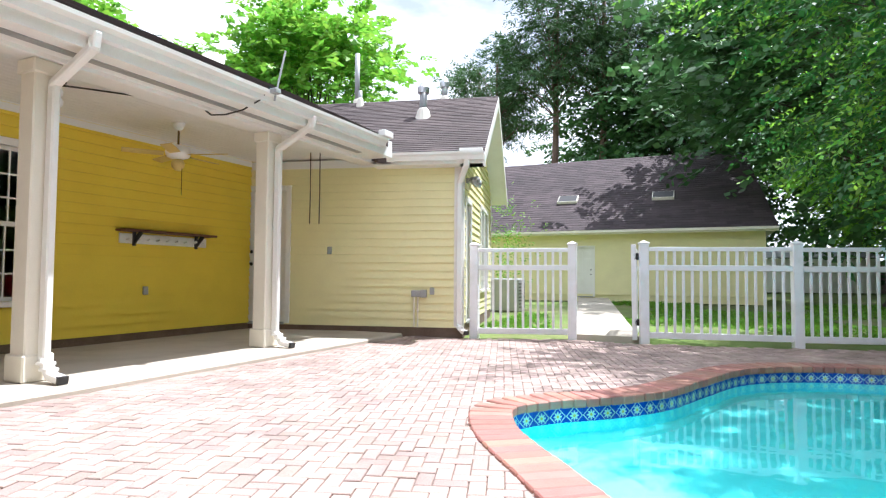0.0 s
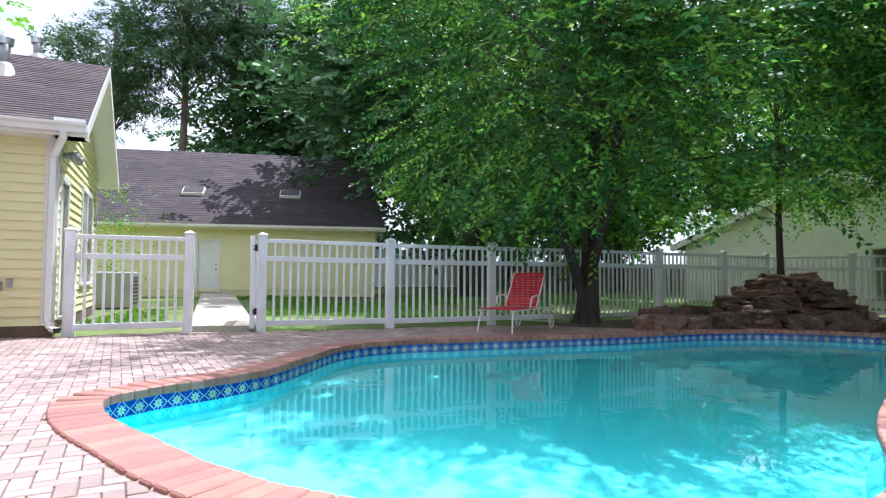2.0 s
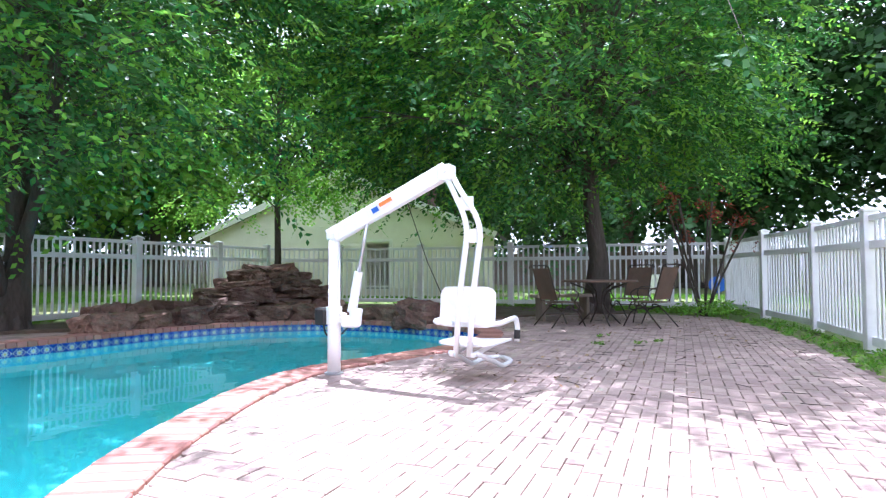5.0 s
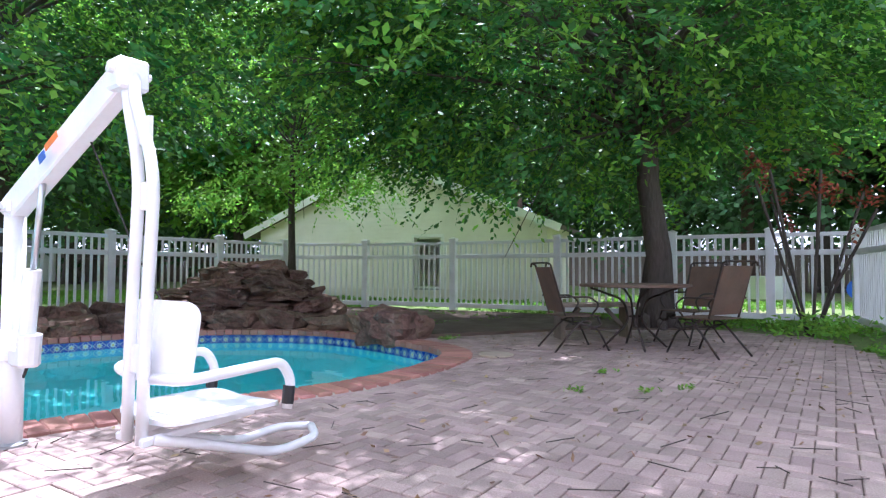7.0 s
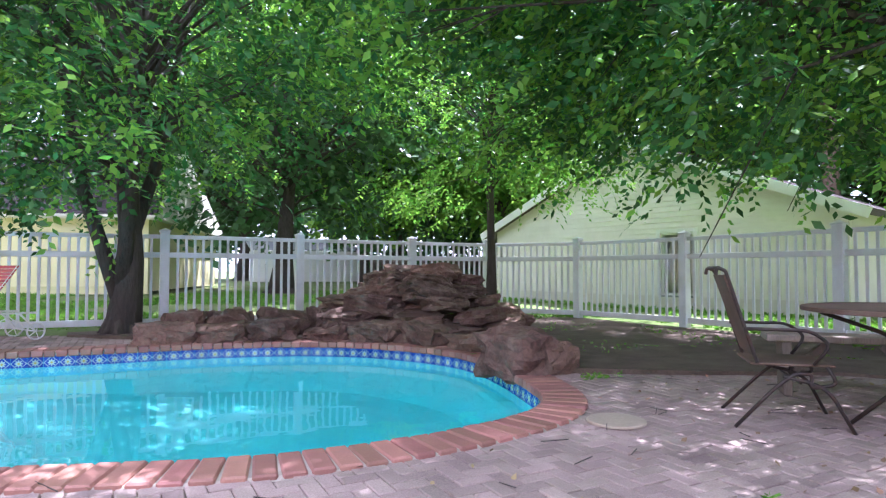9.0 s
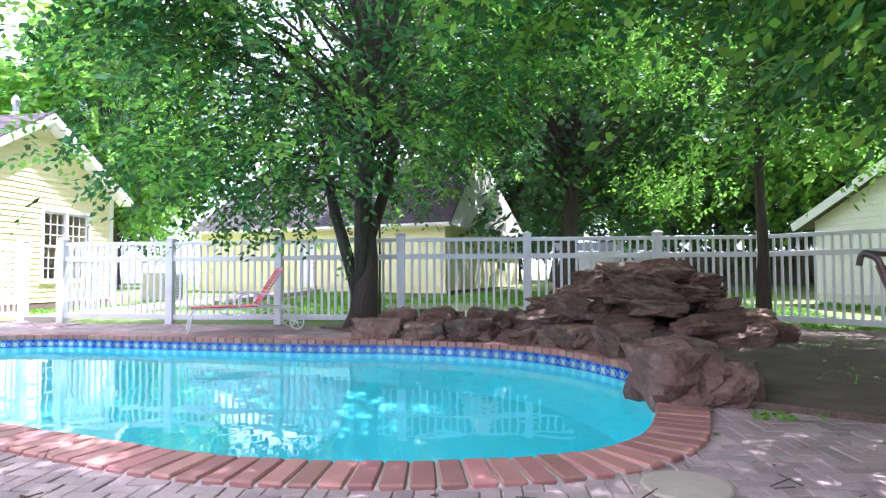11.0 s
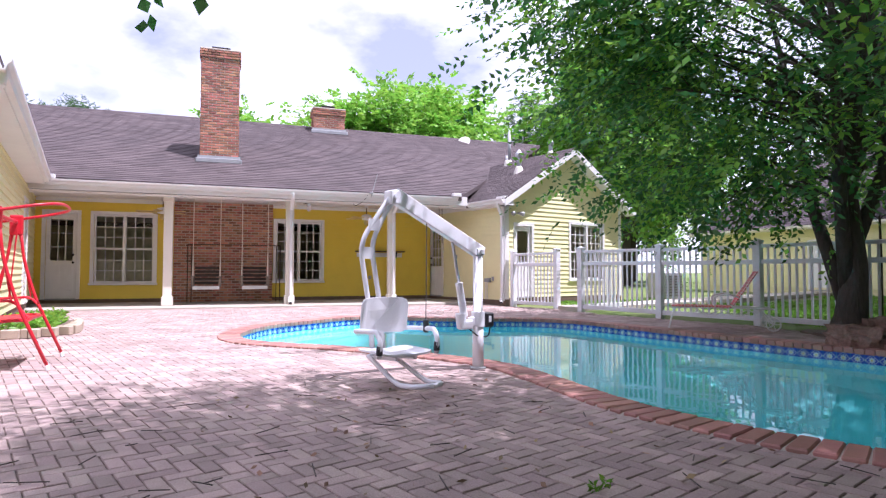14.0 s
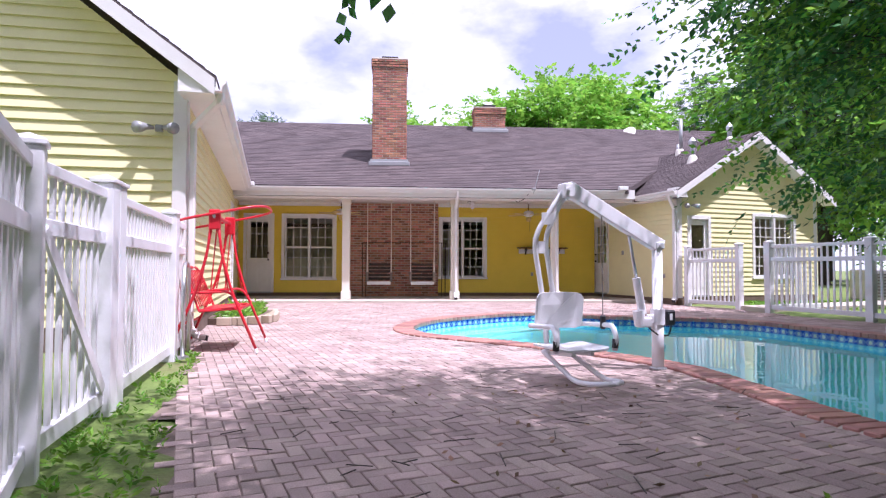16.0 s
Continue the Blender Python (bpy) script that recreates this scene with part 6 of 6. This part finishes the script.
def rock(at, size, seed, turn, label="brown weathered rock at the pool edge", group="pool rocks"):
    """A blocky boulder: a rounded box broken by noise at two scales, with flat splits."""
    n, verts, faces, key = 7, [], [], {}
    off = Vector((seed * 3.7, seed * 1.3, seed * 2.1))
    for axis in range(3):
        for sign in (-1, 1):
            ids = []
            for i in range(n + 1):
                for j in range(n + 1):
                    u, v = 2 * i / n - 1, 2 * j / n - 1
                    p = [0, 0, 0]
                    p[axis], p[(axis + 1) % 3], p[(axis + 2) % 3] = sign, u, v
                    k = tuple(round(q, 4) for q in p)
                    if k not in key:
                        key[k] = len(verts)
                        d = Vector(p)
                        d = d.lerp(d.normalized() * 1.15, 0.38)
                        w = 1 + 0.36 * noise.noise(d * 1.1 + off) + 0.2 * noise.noise(d * 2.8 + off) + 0.05 * noise.noise(d * 7 + off)
                        d *= w
                        d.z = round(d.z * 4) / 4 * 0.3 + d.z * 0.7
                        verts.append((d.x * size[0] / 2, d.y * size[1] / 2, d.z * size[2] / 2))
                    ids.append(key[k])
            for i in range(n):
                for j in range(n):
                    a, b, c, e = ids[i * (n + 1) + j], ids[(i + 1) * (n + 1) + j], ids[(i + 1) * (n + 1) + j + 1], ids[i * (n + 1) + j + 1]
                    faces.append((a, b, c, e) if sign > 0 else (e, c, b, a))
    s = Shape().add(verts, faces)
    ob = part("rock", s, M_ROCK)
    ob.matrix_basis = pose(*at, rr.uniform(-9, 9), rr.uniform(-9, 9), turn)
    return tagged(ob, label, "rock", group)


rr = random.Random(21)
ids = [i for i in range(NR) if (RIM[i].x > 7.3 and RIM[i].y > 6.0) or (RIM[i].x > 10.8 and RIM[i].y > 4.3)]
ids.sort(key=lambda i: math.atan2(RIM[i].y - 4.8, RIM[i].x - 8.5))
for n_, i in enumerate(ids[::5]):
    p, o = RIM[i], OUT[i]
    if n_ % 6 == 5:
        size = (0.55, 0.45, 0.2)
    else:
        size = (rr.uniform(0.5, 0.7), rr.uniform(0.42, 0.55), rr.uniform(0.26, 0.4))
    rock((p.x + o.x * 0.31, p.y + o.y * 0.31, size[2] * 0.34 - 0.02 + rr.uniform(-0.03, 0.05)), size, n_ + 1, math.degrees(math.atan2(o.y, o.x)) + 90 + rr.uniform(-12, 12))
for layer, (z, rad, count, sc) in enumerate(((0.1, 1.22, 9, 0.6), (0.14, 0.5, 4, 0.85), (0.27, 1.08, 8, 0.6), (0.36, 0.36, 3, 0.85), (0.43, 0.88, 6, 0.62), (0.58, 0.7, 5, 0.62), (0.6, 0.16, 2, 0.8), (0.73, 0.5, 4, 0.56), (0.87, 0.24, 2, 0.6))):
    for k in range(count):
        a = 2 * math.pi * k / count + layer * 0.7
        size = (sc * rr.uniform(0.8, 1.35), sc * rr.uniform(0.6, 0.95), rr.uniform(0.15, 0.25))
        rad_k = rad * rr.uniform(0.88, 1.1)
        rock((10.98 + 1.15 * rad_k * math.cos(a), 7.85 + 0.9 * rad_k * math.sin(a), z + rr.uniform(-0.02, 0.02)), size, 40 + layer * 11 + k, math.degrees(a) + 90 + rr.uniform(-20, 20), "flat brown stone stacked in the waterfall rock pile")
for x, y, sx in ((8.45, 7.75, 0.6), (9.1, 7.85, 0.75), (7.9, 7.6, 0.5), (9.6, 7.75, 0.6), (11.15, 4.4, 0.7)):
    rock((x, y, 0.14), (sx, sx * 0.75, 0.42), int(x * 13 + y), rr.uniform(0, 180))

# ---- planting and litter ----


def tuft_bed(name, label, spots, mat, height, blade, seed, cat="plants"):
    rnd = np.random.RandomState(seed)
    pts = np.array(spots)
    d = rnd.normal(0, 0.45, (len(pts), 3))
    d[:, 2] = 1
    ob = new(name, leaf_mesh(name, pts, d, mat, rnd, 6, height, blade, blade * 0.16, 0.1))
    return tagged(ob, label, cat, kind="stuff")


gr = random.Random(33)


def scatter(n, x0, x1, y0, y1, ok=lambda x, y: True):
    out = []
    while len(out) < n:
        x, y = gr.uniform(x0, x1), gr.uniform(y0, y1)
        if ok(x, y):
            out.append((x, y, grade(x, y) - 0.005))
    return out


lawn = lambda x, y: not inside(x, y, DECK) and not (x < -1.4 and y > 8) and not (0.2 - (y - 8) * 0.2 < x < 1.5 - (y - 8) * 0.17) and noise.noise((x * 0.35, y * 0.35, 1.7)) > -0.12
tuft_bed("grass", "short patchy lawn grass beyond the fence", scatter(9000, -1.4, 15, 9.2, 21, lawn) + scatter(7000, 15.2, 24, -2, 16, lambda x, y: noise.noise((x * 0.3, y * 0.3, 4)) > -0.15), M_BLADE, 0.05, 0.075, 41, "grass")
tuft_bed("edge_weeds", "green weeds along the foot of the fence", scatter(420, 5.2, 14.4, -2.3, 0.2, lambda x, y: not inside(x, y, DECK) and y > -2.15 + max(0, x - 9.2) * 0.36) + scatter(220, 11, 14.4, 3.8, 9, lambda x, y: noise.noise((x, y, 3)) > 0.1), M_BLADE, 0.04, 0.05, 42, "weeds")
bed = tagged(part("soil_bed", Shape().plate([(11.2, 6.2), (11.45, 4.2), (12.4, 3.8), (13.6, 3.4), (14.8, 2.1), (16.2, 2.4), (15.5, 5.2), (14.3, 9.1), (12.9, 10.2), (9.4, 9.4), (7.5, 8.85), (6.3, 8.55), (6.4, 8.2), (8.3, 7.3), (9.8, 7.1)], -0.1, 0.045), M_SOIL), "bare brown mulch soil with leaf litter", "soil", kind="structure")
litter = scatter(700, 7.5, 14.4, -0.5, 9.5, lambda x, y: not inside(x, y, WIDE))
rnd = np.random.RandomState(6)
d = rnd.normal(0, 1, (len(litter), 3))
d[:, 2] = 0
tagged(new("leaf_litter", leaf_mesh("leaf_litter", np.array(litter) + [0, 0, 0.022], d, M_DEAD, rnd, 1, 0.01, 0.045, 0.012, 0.0)), "scattered dry fallen leaves", "leaf litter", kind="stuff")
s = Shape()
for x, y, z in scatter(130, 7.0, 13.5, -1.2, 5.0, lambda x, y: not inside(x, y, WIDE)):
    a, l = gr.uniform(0, 6.28), gr.uniform(0.06, 0.2)
    s.tube([(x, y, z + 0.02), (x + math.cos(a) * l, y + math.sin(a) * l, z + 0.024)], 0.003, 4)
tagged(part("twigs", s, M_BARK), "thin dry twigs lying on the deck", "twigs", kind="stuff")
planter = thing("planting_bed", "low brick-edged planting bed with weeds beside the house wall", "planting bed", (1.2, -2.33, 0.0))
part("soil", Shape().plate([(-1.2, -0.4), (0.9, -0.35), (1.1, 0.2), (0.6, 0.62), (-0.7, 0.6), (-1.2, 0.2)], 0.0, 0.1), M_SOIL, planter)
for k, (x, y) in enumerate([(1.1, 0.0), (1.05, 0.22), (0.92, 0.42), (0.72, 0.58), (0.5, 0.65), (0.25, 0.66), (0.0, 0.66), (-0.25, 0.66), (-0.5, 0.65), (-0.75, 0.6)]):
    part("edging_brick", Shape().box(-0.11, -0.05, 0, 0.11, 0.05, 0.13, pose(x, y, 0, 0, 0, 90 - k * 10), 0.012), M_LID, planter)
tuft_bed("bed_plants", "leafy green weeds in the planting bed", [(gr.uniform(0.2, 2.0), gr.uniform(-2.5, -1.9), 0.09) for _ in range(160)], M_LEAF_LIGHT, 0.22, 0.11, 43)
sh = thing("bare_shrub", "multi-stemmed shrub with dark red dry leaves in the fence corner", "shrub", (15.0, 0.95, 0.0))
rs = np.random.RandomState(9)
tips = []
for k in range(7):
    a, l = k * 0.9, rs.uniform(0.5, 0.9)
    tip = (math.cos(a) * l, math.sin(a) * l, rs.uniform(1.5, 2.2))
    part("stem", Shape().tube(arc([(0.04 * math.cos(a), 0.04 * math.sin(a), 0), (tip[0] * 0.35, tip[1] * 0.35, 0.6), tip]), 0.018, 6), M_BARK, sh)
    tips += [Vector(tip) + Vector(rs.normal(0, 0.16, 3)) for _ in range(9)]
new("foliage", leaf_mesh("foliage", np.array([tuple(t) for t in tips]), rs.normal(0, 1, (len(tips), 3)), M_RED_LEAF, rs, 7, 0.22, 0.08, 0.02)).parent = sh
tuft_bed("corner_shrubs", "small green shrubs at the fence foot", [(14.9 + rs.normal(0, 0.3), 0.8 + rs.normal(0, 0.25), 0.06) for _ in range(70)] + [(-2.2 + rs.normal(0, 0.35), 15.0 + rs.normal(0, 0.35), 1.6 + rs.normal(0, 0.8)) for _ in range(160)], M_LEAF_LIGHT, 0.3, 0.1, 44)
tuft_bed("joint_weeds", "small green weeds growing between the pavers", [(x + gr.gauss(0, 0.03), y + gr.gauss(0, 0.03), 0.0) for x, y in ((10.1, 1.1), (10.45, 0.75), (10.75, 0.6), (10.9, 1.35)) for _ in range(7)], M_BLADE, 0.035, 0.035, 45, "weeds")
lid = tagged(part("drain_lid", Shape().lathe([(0.17, 0.0), (0.17, 0.012), (0.16, 0.016)], 24), M_LID), "round tan plastic drain lid set in the pavers", "drain lid")
lid.location = (11.0, 2.59, 0.004)
pole = thing("garden_pole", "thin dark metal garden pole with a drooping top behind the fence", "pole", (6.65, 9.9, 0.03))
part("shaft", Shape().tube([(0, 0, -0.1), (0.01, 0, 1.0), (0, 0.01, 1.78)], [0.024, 0.022, 0.018], 8), M_DARKMETAL, pole, smooth=True)
for k in range(6):
    a = k * math.pi / 3
    part("rib", Shape().tube(arc([(0, 0, 1.75), (0.1 * math.cos(a), 0.1 * math.sin(a), 1.84), (0.2 * math.cos(a), 0.2 * math.sin(a), 1.78)]), 0.008, 6), M_DARKMETAL, pole)
ac = thing("air_conditioner", "grey outdoor air conditioning unit behind the house", "air conditioner", (-2.0, 14.3, 0.08))
part("cabinet", Shape().box(-0.4, -0.4, 0, 0.4, 0.4, 0.85, c=0.03), M_GREYMET, ac)
for k in range(8):
    part("louvre", Shape().box(-0.41, -0.36, 0.1 + k * 0.085, 0.41, 0.36, 0.13 + k * 0.085), M_DARKMETAL, ac)
tank = thing("blue_drum", "blue plastic drum lying on the far lawn", "drum", (26.0, 2.6, 0.35))
part("body", Shape().tube([(-0.4, 0, 0), (0.4, 0.1, 0)], 0.28, 16), M_BLUE, tank)
tub = thing("metal_tub", "round galvanised stock tub on the far lawn", "tub", (24.0, 4.4, 0.1))
part("body", Shape().lathe([(0.7, 0), (0.72, 0.6), (0.69, 0.6), (0.67, 0.05)], 20), M_STEEL, tub)
twig = tagged(part("overhanging_twig", Shape().tube([(10.6, 0.1, 4.6), (9.2, -0.42, 3.2), (8.75, -0.64, 2.52)], [0.008, 0.005, 0.002], 5), M_BARK), "thin leafy twig hanging from the tree", "twig")
rt = np.random.RandomState(3)
new("leaves", leaf_mesh("leaves", np.array([(8.85, -0.6, 2.7), (8.79, -0.62, 2.58), (8.75, -0.64, 2.5)]), np.array([(-0.5, -0.4, -0.3), (-0.3, 0.6, -0.3), (-0.2, -0.1, -1.0)]), M_LEAF, rt, 7, 0.3, 0.12, 0.035)).parent = twig

# ---- coping, tiles and pavers ----
cop_me = mesh_of("coping_brick", Shape().box(-0.0535, -0.03, -0.055, 0.0535, 0.275, 0.016, c=0.009), M_COPING)
tile_me = mesh_of("tile", Shape().box(-0.0735, 0.0, -0.0735, 0.0735, 0.008, 0.0735, c=0.002), M_TILE)
fine = smooth_curve([(p.x, p.y) for p in RIM], 0.113)
k_ = len(fine)
for i, p in enumerate(fine):
    d = (fine[(i + 1) % k_] - fine[i - 1]).normalized()
    o = Vector((d.y, -d.x, 0))
    m = Matrix((d, o, Vector((0, 0, 1)))).transposed().to_4x4()
    piece("coping_brick", cop_me, Matrix.Translation((p.x, p.y, 0.004 + 0.002 * math.sin(i * 1.7))) @ m, pavement)
tiles = smooth_curve([(p.x, p.y) for p in RIM], 0.15)
k_ = len(tiles)
for i, p in enumerate(tiles):
    q = tiles[(i + 1) % k_]
    d = (q - p).normalized()
    o = Vector((d.y, -d.x, 0))
    c = (p + q) / 2
    m = Matrix((d, -o, Vector((0, 0, 1)))).transposed().to_4x4()
    piece("tile", tile_me, Matrix.Translation((c.x, c.y, -0.112)) @ m, pool)

W_ = 0.084
paver_me = mesh_of("paver", Shape().box(-W_ + 0.003, -W_ / 2 + 0.003, -0.03, W_ - 0.003, W_ / 2 - 0.003, 0.0, c=0.004), M_PAVER_PIECE)
turn_m = pose(0, 0, 0, 0, 0, 13)
pr = random.Random(12)
rest, singles = Shape(), 0
inner_ring = ring_at(0.24)
for i in range(-70, 205):
    for j in range(-105, 130):
        r = (i - j) % 4
        if r == 0:
            c, a = Vector(((i + 1) * W_, (j + 0.5) * W_, 0)), 13
        elif r == 3:
            c, a = Vector(((i + 0.5) * W_, (j + 1) * W_, 0)), 103
        else:
            continue
        c = turn_m @ c
        if not inside(c.x, c.y, DECK) or inside(c.x, c.y, inner_ring):
            continue
        z = grade(c.x, c.y) + pr.uniform(-0.002, 0.003) - 0.002
        tilt = pr.uniform(-0.5, 0.5)
        m = pose(c.x, c.y, z, tilt, pr.uniform(-0.4, 0.4), a + pr.uniform(-0.6, 0.6))
        if 8.6 < c.x < 11.2 and 0.0 < c.y < 2.4 and singles < 290:
            piece("paver", paver_me, m, pavement)
            singles += 1
        else:
            x, y, g = W_ - 0.003, W_ / 2 - 0.003, 0.004
            rest.add([m @ Vector(q) for q in ((-x, -y, -0.012), (x, -y, -0.012), (x, y, -0.012), (-x, y, -0.012), (-x, -y, -g), (x, -y, -g), (x, y, -g), (-x, y, -g), (-x + g, -y + g, 0), (x - g, -y + g, 0), (x - g, y - g, 0), (-x + g, y - g, 0))],
                     [(8, 9, 10, 11), (4, 5, 9, 8), (5, 6, 10, 9), (6, 7, 11, 10), (7, 4, 8, 11), (0, 1, 5, 4), (1, 2, 6, 5), (2, 3, 7, 6), (3, 0, 4, 7)])
tagged(part("paving", rest, M_PAVER, pavement), "herringbone brick pavers", kind="stuff")
